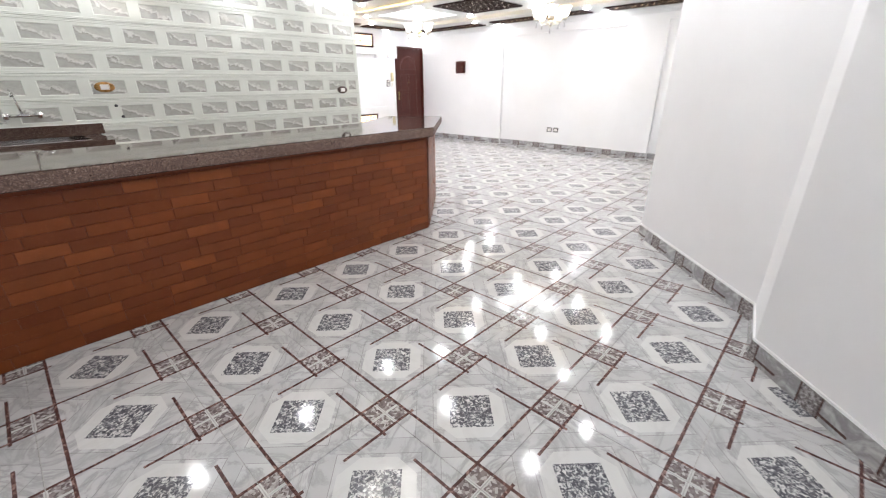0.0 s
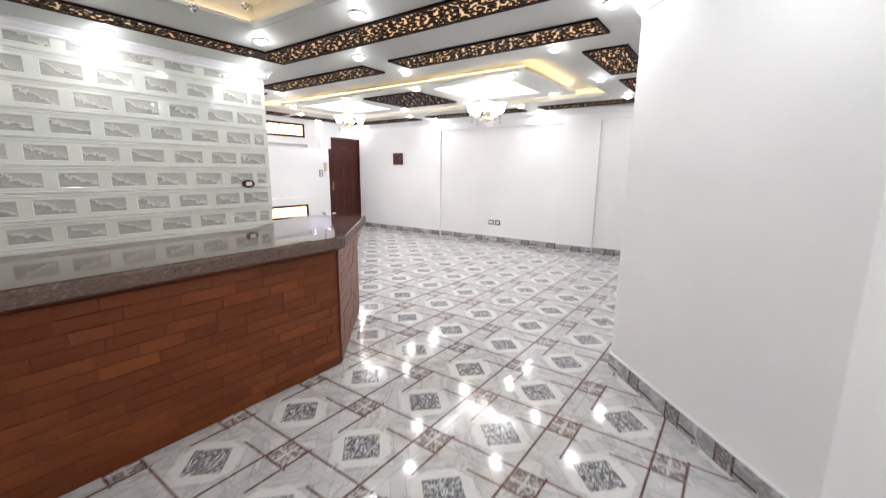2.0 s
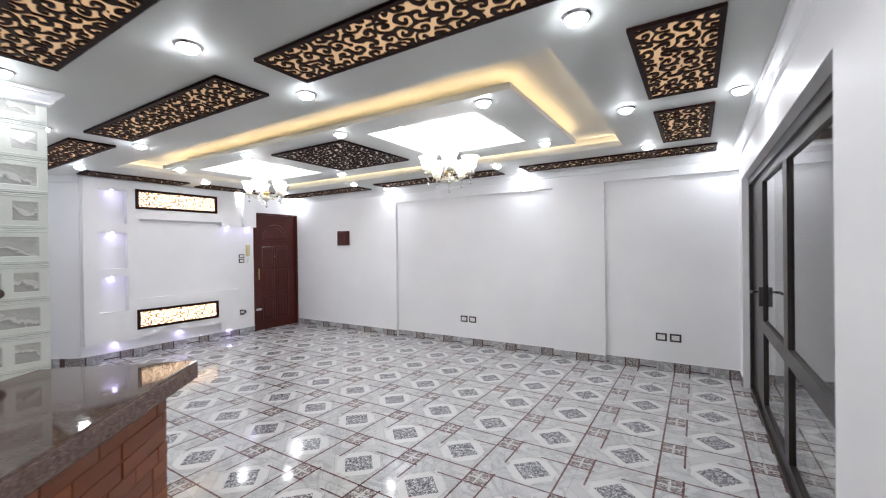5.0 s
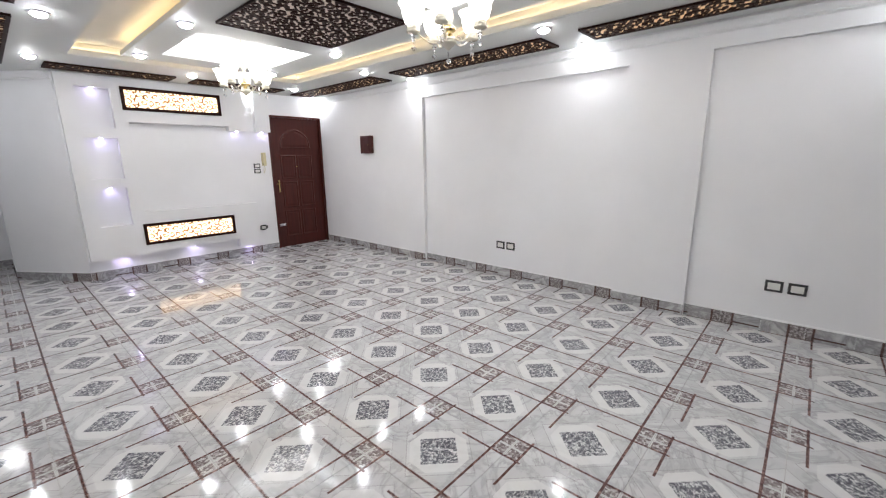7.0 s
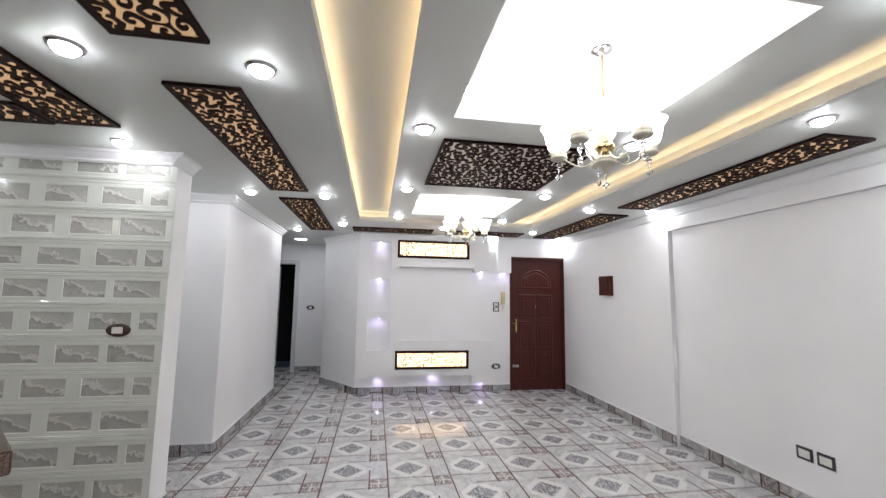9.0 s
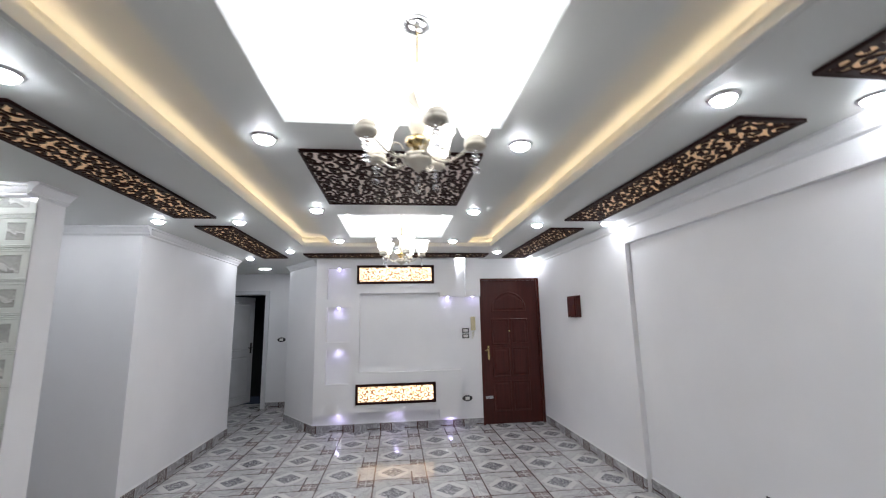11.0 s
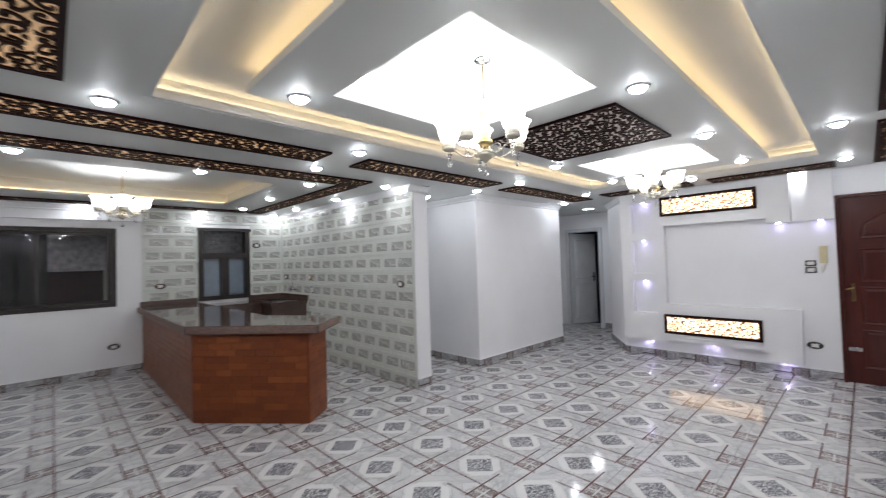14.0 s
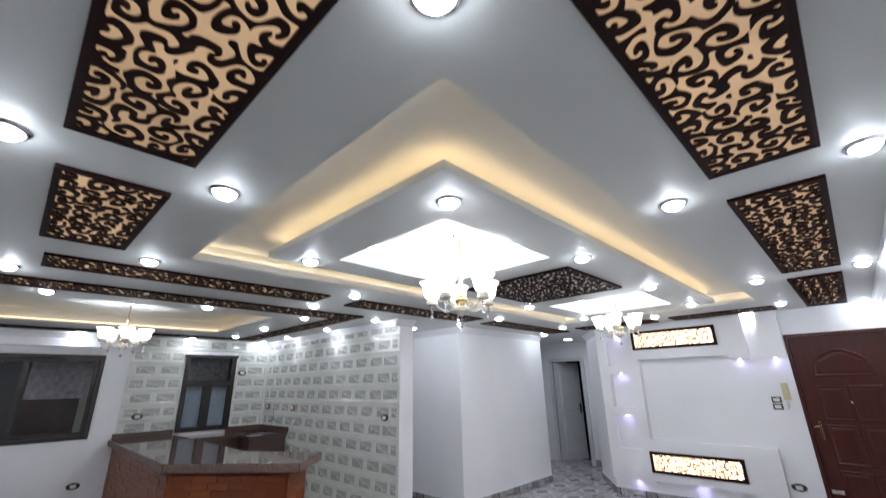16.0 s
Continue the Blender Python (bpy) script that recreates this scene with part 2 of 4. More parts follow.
CREAM = plain("cream_enamel", (0.56, 0.52, 0.43), 0.25, 0.0, 0.06)
BROWNPLATE = plain("brown_plastic", (0.045, 0.02, 0.013), 0.3)
GOLDPLATE = plain("gold_plastic", (0.30, 0.15, 0.035), 0.28, 0.4)
BLACKPLATE = plain("dark_grey_plastic", (0.035, 0.033, 0.035), 0.35)
WHITEPLASTIC = plain("white_plastic", (0.72, 0.71, 0.68), 0.35, vary=0.04)
IVORY = plain("ivory_plastic", (0.62, 0.55, 0.34), 0.35, vary=0.05)
WHITEDOOR = plain("white_lacquered_wood", (0.66, 0.67, 0.69), 0.3, vary=0.05, scale=4)
# Near-black base colour paints in the darkness of places beyond doors and windows.
SHADOW = plain("near_black_painted_shade", (0.028, 0.027, 0.028), 0.8, vary=0.2, scale=4)
STONE = plain("grey_stone_cladding", (0.48, 0.46, 0.50), 0.8, vary=0.4, scale=14)
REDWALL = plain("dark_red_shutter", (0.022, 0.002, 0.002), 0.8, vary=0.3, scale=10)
PALEWALL = plain("pale_plaster", (0.42, 0.42, 0.34), 0.7)
CLEAR = glass("window_glass", (0.93, 0.92, 0.91), ior=1.33)
FROST = plain("frosted_blue_glass", (0.22, 0.27, 0.33), 0.22, vary=0.08, scale=8, coat=0.4)
CRYSTAL = glass("crystal", (0.96, 0.97, 1.0), 0.02)
L_DOWN = glow("downlight_led", COOL, P_DOWN)
L_STRIP = glow("warm_led_strip", WARM, P_STRIP)
L_KSTRIP = glow("faint_warm_led_strip", WARM, P_STRIP * 0.4)
L_OSTRIP = glow("outer_warm_led_strip", (1.0, 0.74, 0.45), P_STRIP * 1.35)
L_WHITE = glow("white_led_strip", COOL, P_WHITE)
L_SLOT = glow("slot_led", COOL, 40.0)
L_SHADE = glow("lit_frosted_shade", (1.0, 0.98, 0.95), P_SHADE)
L_PLATE = uneven_glow("amber_backlight", (0.5, 0.38, 0.26), (1.0, 0.64, 0.34), P_PLATE * 1.5, 2.2)
BOARD = uneven_glow("pale_backlight", (0.5, 0.45, 0.42), (1.0, 0.84, 0.72), 0.17, 1.5)
L_BULB = glow("bulb_glow", COOL, P_BULB)
L_PANEL = glow("corridor_panel_glow", COOL, 38.0)
L_FEATURE = glow("warm_backlight", (1.0, 0.71, 0.42), P_FEATURE)
L_SPOT = glow("violet_white_led", (0.62, 0.56, 1.0), P_SPOT)


# ---- mesh helpers ----
def add_box(bm, x0, x1, y0, y1, z0, z1, m=0, turn=None):
    vs = [bm.verts.new((x, y, z)) for x in (x0, x1) for y in (y0, y1) for z in (z0, z1)]
    if turn:
        for w in vs:
            w.co = turn @ w.co
    fs = [bm.faces.new([vs[i] for i in q]) for q in ((0, 1, 3, 2), (4, 6, 7, 5), (0, 4, 5, 1), (2, 3, 7, 6), (0, 2, 6, 4), (1, 5, 7, 3))]
    for f in fs:
        f.material_index = m
    return fs


def add_prism(bm, pts, z0, z1, m=0):
    lo, hi = [bm.verts.new((x, y, z0)) for x, y in pts], [bm.verts.new((x, y, z1)) for x, y in pts]
    fs = [bm.faces.new(lo), bm.faces.new(hi)]
    k = len(pts)
    fs += [bm.faces.new((lo[i], lo[(i + 1) % k], hi[(i + 1) % k], hi[i])) for i in range(k)]
    for f in fs:
        f.material_index = m
    return fs


def add_lathe(bm, profile, seg=16, at=(0, 0, 0), m=0, smooth=True):
    rings = []
    for r, z in profile:
        if r < 1e-5:
            rings.append([bm.verts.new((at[0], at[1], at[2] + z))])
        else:
            rings.append([bm.verts.new((at[0] + r * math.cos(i * math.tau / seg), at[1] + r * math.sin(i * math.tau / seg), at[2] + z)) for i in range(seg)])
    for a, b in zip(rings, rings[1:]):
        for i in range(seg):
            j = (i + 1) % seg
            q = [a[i % len(a)], a[j % len(a)], b[j % len(b)], b[i % len(b)]]
            q = list(dict.fromkeys(q))
            if len(q) > 2:
                f = bm.faces.new(q)
                f.smooth, f.material_index = smooth, m


def add_tube(bm, pts, radius, seg=8, m=0):
    pts = [Vector(p) for p in pts]
    rings = []
    for i, p in enumerate(pts):
        d = (pts[min(i + 1, len(pts) - 1)] - pts[max(i - 1, 0)]).normalized()
        side = d.cross(Vector((0, 0, 1)) if abs(d.z) < 0.9 else Vector((1, 0, 0))).normalized()
        up = side.cross(d)
        rings.append([bm.verts.new(p + radius * (math.cos(k * math.tau / seg) * side + math.sin(k * math.tau / seg) * up)) for k in range(seg)])
    for a, b in zip(rings, rings[1:]):
        for k in range(seg):
            f = bm.faces.new((a[k], a[(k + 1) % seg], b[(k + 1) % seg], b[k]))
            f.smooth, f.material_index = True, m
    for r in (rings[0], rings[-1]):
        bm.faces.new(r).material_index = m


def mesh_of(bm, *mats, bevel=0.0):
    if bevel:
        bmesh.ops.bevel(bm, geom=[e for e in bm.edges], offset=bevel, segments=2, affect="EDGES", profile=0.6)
    bmesh.ops.recalc_face_normals(bm, faces=bm.faces)
    me = bpy.data.meshes.new("mesh")
    bm.to_mesh(me)
    bm.free()
    for m in mats:
        me.materials.append(m)
    return me


def part(name, bm, material, parent=None, label="", bevel=0.0, at=None):
    mats = material if isinstance(material, (list, tuple)) else [material]
    ob = new(name, bm if isinstance(bm, bpy.types.Mesh) else mesh_of(bm, *mats, bevel=bevel))
    if parent is not None:
        ob.parent = parent
    if at is not None:
        ob.matrix_basis = at
    if label:
        ob["label"] = label
    return ob


def thing(name, label, category, at=None, group="", kind=""):
    ob = tagged(new(name), label, category, group, kind)
    if at is not None:
        ob.matrix_basis = at
    return ob


def structure(name, bm, material, label, bevel=0.0):
    return tagged(part(name, bm, material, bevel=bevel), label, name.split("_")[0], kind="structure")


def boxes(*rows):
    bm = bmesh.new()
    for r in rows:
        add_box(bm, *r)
    return bm


def grid_boxes(xs, ys, z0, z1, keep):
    """Boxes over a plan grid, for the cells whose middle passes keep()."""
    bm = bmesh.new()
    for x0, x1 in zip(xs, xs[1:]):
        run = None
        for y0, y1 in zip(ys, ys[1:]):
            ok = keep((x0 + x1) / 2, (y0 + y1) / 2)
            if ok and run is None:
                run = y0
            if run is not None and (not ok or y1 == ys[-1]):
                add_box(bm, x0, x1, run, y1 if ok else y0, z0, z1)
                run = None
    return bm


# ---- plan ----
Z0, ZC, ZT, ZU = -0.03, 2.44, 2.565, 2.61
NORTH, EAST, SOUTH, WEST = 9.465, -0.05, 1.1, -7.2
TILEX = -3.84
CORNER = -0.095
DIAG = [(CORNER, 5.27), (0.90, 4.22), (0.955, 3.80), (1.41, 3.325), (1.95, 2.75), (1.95, SOUTH)]
TRAY = (-6.15, -1.06, 6.11, 8.50)
ISLE = (-5.86, -1.45, 6.50, 8.12)
SKY1, SKY2, SQUARE = (-2.86, -1.82, 6.76, 7.77), (-5.58 + 0.04, -4.54, 6.76, 7.77), (-4.16, -3.15, 6.755, 7.745)
KTRAY = (-2.62, 0.10, 2.08, 4.20)


def inside(r, x, y):
    return r[0] < x < r[1] and r[2] < y < r[3]


# floor bed, under the tiles
structure("floor", boxes((-9.6, 2.2, 0.9, 9.8, -0.12, -0.004)), GROUT, "grey grouted bed of the patterned porcelain floor")

# north wall, with two shallow recessed panels
bm = boxes((-7.6, 0.2, NORTH + 0.05, NORTH + 0.25, Z0, ZU), (-7.6, -4.72, NORTH, NORTH + 0.05, Z0, ZU), (-2.09, -1.45, NORTH, NORTH + 0.05, Z0, ZU),
           (-4.72, -2.09, NORTH, NORTH + 0.05, 2.22, ZU), (-1.45, EAST + 0.2, NORTH, NORTH + 0.05, 2.25, ZU))
structure("wall_north", bm, WHITE, "long white painted wall with two shallow recessed panels")

# east wall with the glazed door opening
GD = (6.0, 9.26, 2.12)
bm = boxes((CORNER, EAST + 0.2, 5.27, GD[0], Z0, ZU), (CORNER, EAST + 0.2, GD[1], NORTH + 0.05, Z0, ZU), (CORNER, EAST + 0.2, GD[0], GD[1], GD[2], ZU))
structure("wall_east", bm, WHITE, "white wall around the glazed balcony door")
bm = bmesh.new()
back = [(2.2, SOUTH), (2.2, 5.6), (EAST + 0.2, 5.6), (EAST + 0.2, 5.27)]
add_prism(bm, DIAG + back, Z0, ZU)
structure("wall_angled", bm, WHITE, "white wall running at an angle with a small offset")

# south wall, with the wide window and the kitchen window
W1, W2 = (-1.385, 0.62, 0.985, 2.13), (-3.25, -2.445, 0.965, 2.18)
bm = bmesh.new()
for x0, x1, z0, z1 in ((-4.3, W2[0], Z0, ZU), (W2[1], W1[0], Z0, ZU), (W1[1], 2.2, Z0, ZU), (W2[0], W2[1], Z0, W2[2]), (W2[0], W2[1], W2[3], ZU), (W1[0], W1[1], Z0, W1[2]), (W1[0], W1[1], W1[3], ZU)):
    add_box(bm, x0, x1, SOUTH - 0.2, SOUTH, z0, z1)
structure("wall_south", bm, WHITE, "white wall with a wide window and a kitchen window")

structure("wall_beam", boxes((-1.69, 1.95, SOUTH, SOUTH + 0.07, 2.25, ZC), (-1.69, 1.95, SOUTH, SOUTH + 0.09, 2.235, 2.25)), TRIM, "white stepped beam above the wide window")

# kitchen side wall, its core; tiles on its room face
structure("wall_kitchen", boxes((TILEX - 0.23, TILEX - 0.012, SOUTH, 4.985, Z0, ZU)), WHITE, "white partition wall, tiled on the kitchen face")

# block between the hall and the passage, corridor walls
structure("wall_block", boxes((-7.31, -5.04, 4.2, 4.93, Z0, ZU)), WHITE, "white wall block with a clean outside corner")
structure("wall_passage_side", boxes((-5.24, -5.04, 2.2, 4.2, Z0, ZU)), WHITE, "white side wall of the narrow passage")
structure("wall_passage_end", boxes((-5.24, TILEX - 0.23, 2.0, 2.2, Z0, ZU)), WHITE, "white end wall of the narrow passage")
DOOR2 = (4.13, 4.82, 2.05)
bm = boxes((-9.3, -9.1, 3.6, DOOR2[0], Z0, ZU), (-9.3, -9.1, DOOR2[1], 5.7, Z0, ZU), (-9.3, -9.1, DOOR2[0], DOOR2[1], DOOR2[2], ZU), (-9.1, -7.31, 3.5, 3.7, Z0, ZU), (-7.51, -7.31, 3.7, 4.2, Z0, ZU))
structure("wall_corridor", bm, WHITE, "white end wall of the short corridor")
# Walls of the dark room; the lack of light is in their near-black colour.
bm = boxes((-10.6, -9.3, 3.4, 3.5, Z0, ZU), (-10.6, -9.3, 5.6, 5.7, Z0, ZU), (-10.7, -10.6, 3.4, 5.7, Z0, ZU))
structure("wall_beyond", bm, SHADOW, "walls of the room beyond the door, its darkness painted near-black")

# west wall with the entrance door opening, and the angled side of the corridor
D1 = (8.52, 9.455, 2.13)
bm = boxes((WEST - 0.2, WEST, 6.10, D1[0], Z0, ZU), (WEST - 0.2, WEST, D1[0], NORTH, D1[2], ZU), (WEST - 0.2, WEST, D1[1], NORTH + 0.05, Z0, D1[2]), (WEST - 0.4, WEST - 0.2, 8.3, NORTH + 0.1, Z0, ZU))
add_prism(bm, [(WEST, 6.10), (-8.05, 5.50), (-9.1, 5.50), (-9.1, 5.7), (-8.1, 5.7), (WEST - 0.2, 6.35)], Z0, ZU)
structure("wall_west", bm, WHITE, "white wall behind the gypsum feature, angled towards the corridor")

# ceiling: dropped soffit with two trays, the floating island, the slab above
xs = sorted({-9.4, 2.2, *TRAY[:2], *KTRAY[:2]})
ys = sorted({0.9, 9.7, *TRAY[2:], *KTRAY[2:]})
bm = grid_boxes(xs, ys, ZC, ZU, lambda x, y: not inside(TRAY, x, y) and not inside(KTRAY, x, y))
xs = sorted({*ISLE[:2], *SKY1[:2], *SKY2[:2]})
ys = sorted({*ISLE[2:], *SKY1[2:]})
isle = grid_boxes(xs, ys, ZC, ZC + 0.04, lambda x, y: not inside(SKY1, x, y) and not inside(SKY2, x, y))
isle_mesh = mesh_of(isle)
bm.from_mesh(isle_mesh)
for r in (SKY1, SKY2):
    for b in ((r[0] - 0.03, r[0], r[2] - 0.03, r[3] + 0.03), (r[1], r[1] + 0.03, r[2] - 0.03, r[3] + 0.03), (r[0], r[1], r[2] - 0.03, r[2]), (r[0], r[1], r[3], r[3] + 0.03)):
        add_box(bm, *b, ZC + 0.04, ZT)
xs = sorted({*TRAY[:2], *SKY1[:2], *SKY2[:2]})
ys = sorted({*TRAY[2:], *SKY1[2:]})
recess = mesh_of(grid_boxes(xs, ys, ZT, ZU, lambda x, y: not inside(SKY1, x, y) and not inside(SKY2, x, y)))
bm.from_mesh(recess)
for r, w in ((TRAY, 0.03),):
    for b in ((r[0], r[0] + w, r[2], r[3]), (r[1] - w, r[1], r[2], r[3]), (r[0] + w, r[1] - w, r[2], r[2] + w), (r[0] + w, r[1] - w, r[3] - w, r[3])):
        add_box(bm, *b, ZC + 0.003, ZC + 0.045)
    for b in ((r[0] + w - 0.006, r[0] + w, r[2] + w, r[3] - w), (r[1] - w, r[1] - w + 0.006, r[2] + w, r[3] - w), (r[0] + w - 0.006, r[1] - w + 0.006, r[2] + w - 0.006, r[2] + w), (r[0] + w - 0.006, r[1] - w + 0.006, r[3] - w, r[3] - w + 0.006)):
        add_box(bm, *b, ZC + 0.045, ZC + 0.058)
# lip that carries the kitchen strip light
k = KTRAY
for b in ((k[0], k[0] + 0.07, k[2], k[3]), (k[1] - 0.07, k[1], k[2], k[3]), (k[0] + 0.07, k[1] - 0.07, k[2], k[2] + 0.07), (k[0] + 0.07, k[1] - 0.07, k[3] - 0.07, k[3])):
    add_box(bm, *b, ZC + 0.003, ZC + 0.03)
add_box(bm, -9.6, 2.4, 0.8, 9.9, ZU, ZU + 0.1)
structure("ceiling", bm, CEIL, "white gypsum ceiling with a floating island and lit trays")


def strip_frame(name, r, w, z0, z1, material, label):
    bm = boxes((r[0], r[1], r[2], r[2] + w, z0, z1), (r[0], r[1], r[3] - w, r[3], z0, z1), (r[0], r[0] + w, r[2] + w, r[3] - w, z0, z1), (r[1] - w, r[1], r[2] + w, r[3] - w, z0, z1))
    tagged(part(name, bm, material), label, "strip light", "ceiling strip lights")


strip_frame("led_strip", (ISLE[0] + 0.03, ISLE[1] - 0.03, ISLE[2] + 0.03, ISLE[3] - 0.03), 0.018, ZC + 0.04, ZC + 0.052, L_STRIP, "warm LED strip on the ceiling island's upper edge")
strip_frame("led_strip", (TRAY[0] + 0.004, TRAY[1] - 0.004, TRAY[2] + 0.004, TRAY[3] - 0.004), 0.012, ZC + 0.045, ZC + 0.053, L_OSTRIP, "warm LED strip on the lip of the ceiling tray")
strip_frame("led_strip", (KTRAY[0] + 0.02, KTRAY[1] - 0.02, KTRAY[2] + 0.02, KTRAY[3] - 0.02), 0.018, ZC + 0.03, ZC + 0.042, L_KSTRIP, "warm LED strip on the kitchen tray's lip")
for r in (SKY1, SKY2):
    strip_frame("led_strip", (r[0], r[1], r[2], r[3]), 0.03, ZU - 0.035, ZU, L_WHITE, "cool white LED strip inside the square ceiling recess")


def add_cornice(bm, a, b, inward, drop=0.085, out=0.065):
    """A stepped and coved moulding from a to b on a wall, below the soffit; inward points into the room."""
    prof = [(0, 0), (out, 0), (out, -0.018), (out * 0.8, -0.022), (out * 0.62, -0.038), (out * 0.36, -0.056), (out * 0.28, -0.06), (out * 0.28, -0.072), (0, -drop)]
    a, b, n = Vector((*a, ZC)), Vector((*b, ZC)), Vector((*inward, 0)).normalized()
    ra = [bm.verts.new(a + n * o + Vector((0, 0, z))) for o, z in prof]
    rb = [bm.verts.new(b + n * o + Vector((0, 0, z))) for o, z in prof]
    for i in range(len(prof) - 1):
        bm.faces.new((ra[i], ra[i + 1], rb[i + 1], rb[i]))
    bm.faces.new(ra)
    bm.faces.new(rb)


RUNS = [((-7.2, NORTH), (EAST, NORTH), (0, -1)), ((CORNER, NORTH), (CORNER, 5.27), (-1, 0)), ((CORNER, 5.27), (0.90, 4.22), (-0.73, -0.69)),
        ((0.955, 3.80), (1.41, 3.325), (-0.72, -0.69)), ((1.41, 3.325), (1.95, 2.75), (-0.72, -0.69)), ((TILEX, SOUTH), (TILEX, 5.0), (1, 0)), ((TILEX - 0.23, 4.985), (TILEX + 0.08, 4.985), (0, 1)),
        ((-7.31, 4.93), (-5.04, 4.93), (0, 1)), ((-5.04, 2.2), (-5.04, 5.0), (1, 0)), ((-1.69, SOUTH + 0.07), (1.95, SOUTH + 0.07), (0, 1)), ((-8.05, 5.5), (WEST, 6.1), (-0.576, 0.817))]
RUNS[-1] = ((-8.05, 5.5), (WEST, 6.1), (0.58, -0.82))
for a, b, n in RUNS:
    bm = bmesh.new()
    add_cornice(bm, a, b, n)
    structure("trim", bm, TRIM, "white coved cornice under the ceiling")

SK = [((-7.2 + 0.0, NORTH), (-4.72, NORTH), (0, -1)), ((-4.72, NORTH + 0.05), (-2.09, NORTH + 0.05), (0, -1)), ((-2.09, NORTH), (-1.45, NORTH), (0, -1)), ((-1.45, NORTH + 0.05), (EAST, NORTH + 0.05), (0, -1)),
      ((CORNER, GD[1]), (CORNER, NORTH), (-1, 0)), ((CORNER, 5.27), (CORNER, GD[0]), (-1, 0)), ((CORNER, 5.27), (0.90, 4.22), (-0.73, -0.69)), ((0.9, 4.22), (0.955, 3.80), (-0.99, -0.13)),
      ((0.955, 3.80), (1.95, 2.75), (-0.72, -0.69)), ((1.95, 2.75), (1.95, SOUTH), (-1, 0)), ((-1.7, SOUTH), (1.95, SOUTH), (0, 1)), ((TILEX - 0.23, 4.985), (TILEX - 0.012, 4.985), (0, 1)), ((TILEX - 0.23, 2.2), (TILEX - 0.23, 4.985), (-1, 0)),
      ((-5.04, 2.2), (-5.04, 4.93), (1, 0)), ((-7.31, 4.93), (-5.04, 4.93), (0, 1)), ((WEST, 6.1), (WEST, D1[0]), (1, 0)), ((-8.05, 5.5), (WEST, 6.1), (0.58, -0.82)), ((-9.1, 5.5), (-8.05, 5.5), (0, -1)), ((-9.1, DOOR2[1] + 0.06), (-9.1, 5.5), (1, 0))]
for a, b, n in SK:
    bm = bmesh.new()
    a, b, n = Vector(a), Vector(b), Vector(n).normalized()
    L, d = (b - a).length, (b - a).normalized()
    count = max(1, round(L / 0.26))
    for i in range(count):
        p, q = a + d * (L * i / count + 0.0012), a + d * (L * (i + 1) / count - 0.0012)
        add_prism(bm, [p, q, q + n * 0.012, p + n * 0.012], 0.0, 0.104)
    add_prism(bm, [a, b, b + n * 0.009, a + n * 0.009], 0.104, 0.116, 1)
    structure("baseboard", bm, [SKIRT, TRIM], "grey patterned porcelain skirting with a white sealed top")


# ---- ceiling fretwork ----
def ornament_field(X, Y, length, width, pitch=0.092, wind=0.038, solid=0.2):
    """Positive inside the wood of a dense scroll ornament: neighbouring coils of changing hand that run into each other."""
    rows = max(2, round(width / pitch))
    rh = width / rows
    cols = max(2, round(length / (rh * 1.12)))
    cw = length / cols
    total, weight = np.zeros(X.shape), np.zeros(X.shape)
    ax, ay = math.tau / (rh * 1.9), math.tau / (rh * 1.45)
    bend_x, bend_y = 0.08 * rh * np.sin(ay * Y + 0.7 * ax * X), 0.08 * rh * np.sin(ax * X - 0.6 * ay * Y + 1.0)
    rnd = random.Random(rows * 100 + cols)
    cell = X[1, 0] - X[0, 0]
    reach = 1.7 * cw
    for i in range(-1, cols + 1):
        for j in range(-1, rows + 1):
            hand = 1 if (i + j) % 2 else -1
            cx, cy = (i + 0.5 + 0.5 * (j % 2)) * cw, (j + 0.5) * rh
            cx, cy = cx + rnd.uniform(-0.08, 0.08) * cw, cy + rnd.uniform(-0.08, 0.08) * rh
            i0, i1 = max(int((cx - reach) / cell), 0), max(int((cx + reach) / cell), 0)
            dx, dy = (X[i0:i1] + bend_x[i0:i1] - cx) / 1.08, Y[i0:i1] + bend_y[i0:i1] - cy
            r = np.hypot(dx, dy)
            stems = 2 if (3 * i + j) % 4 == 0 else 1
            swirl = np.cos(math.tau * r / (wind * (0.8 + 0.3 * stems)) - stems * hand * np.arctan2(dy, dx) + 1.9 * i + 2.6 * j)
            w = 1.0 / (r * r + 0.0001) ** 3
            total[i0:i1] += w * swirl
            weight[i0:i1] += w
    return (total / np.maximum(weight, 1e-9) - solid) * 0.01


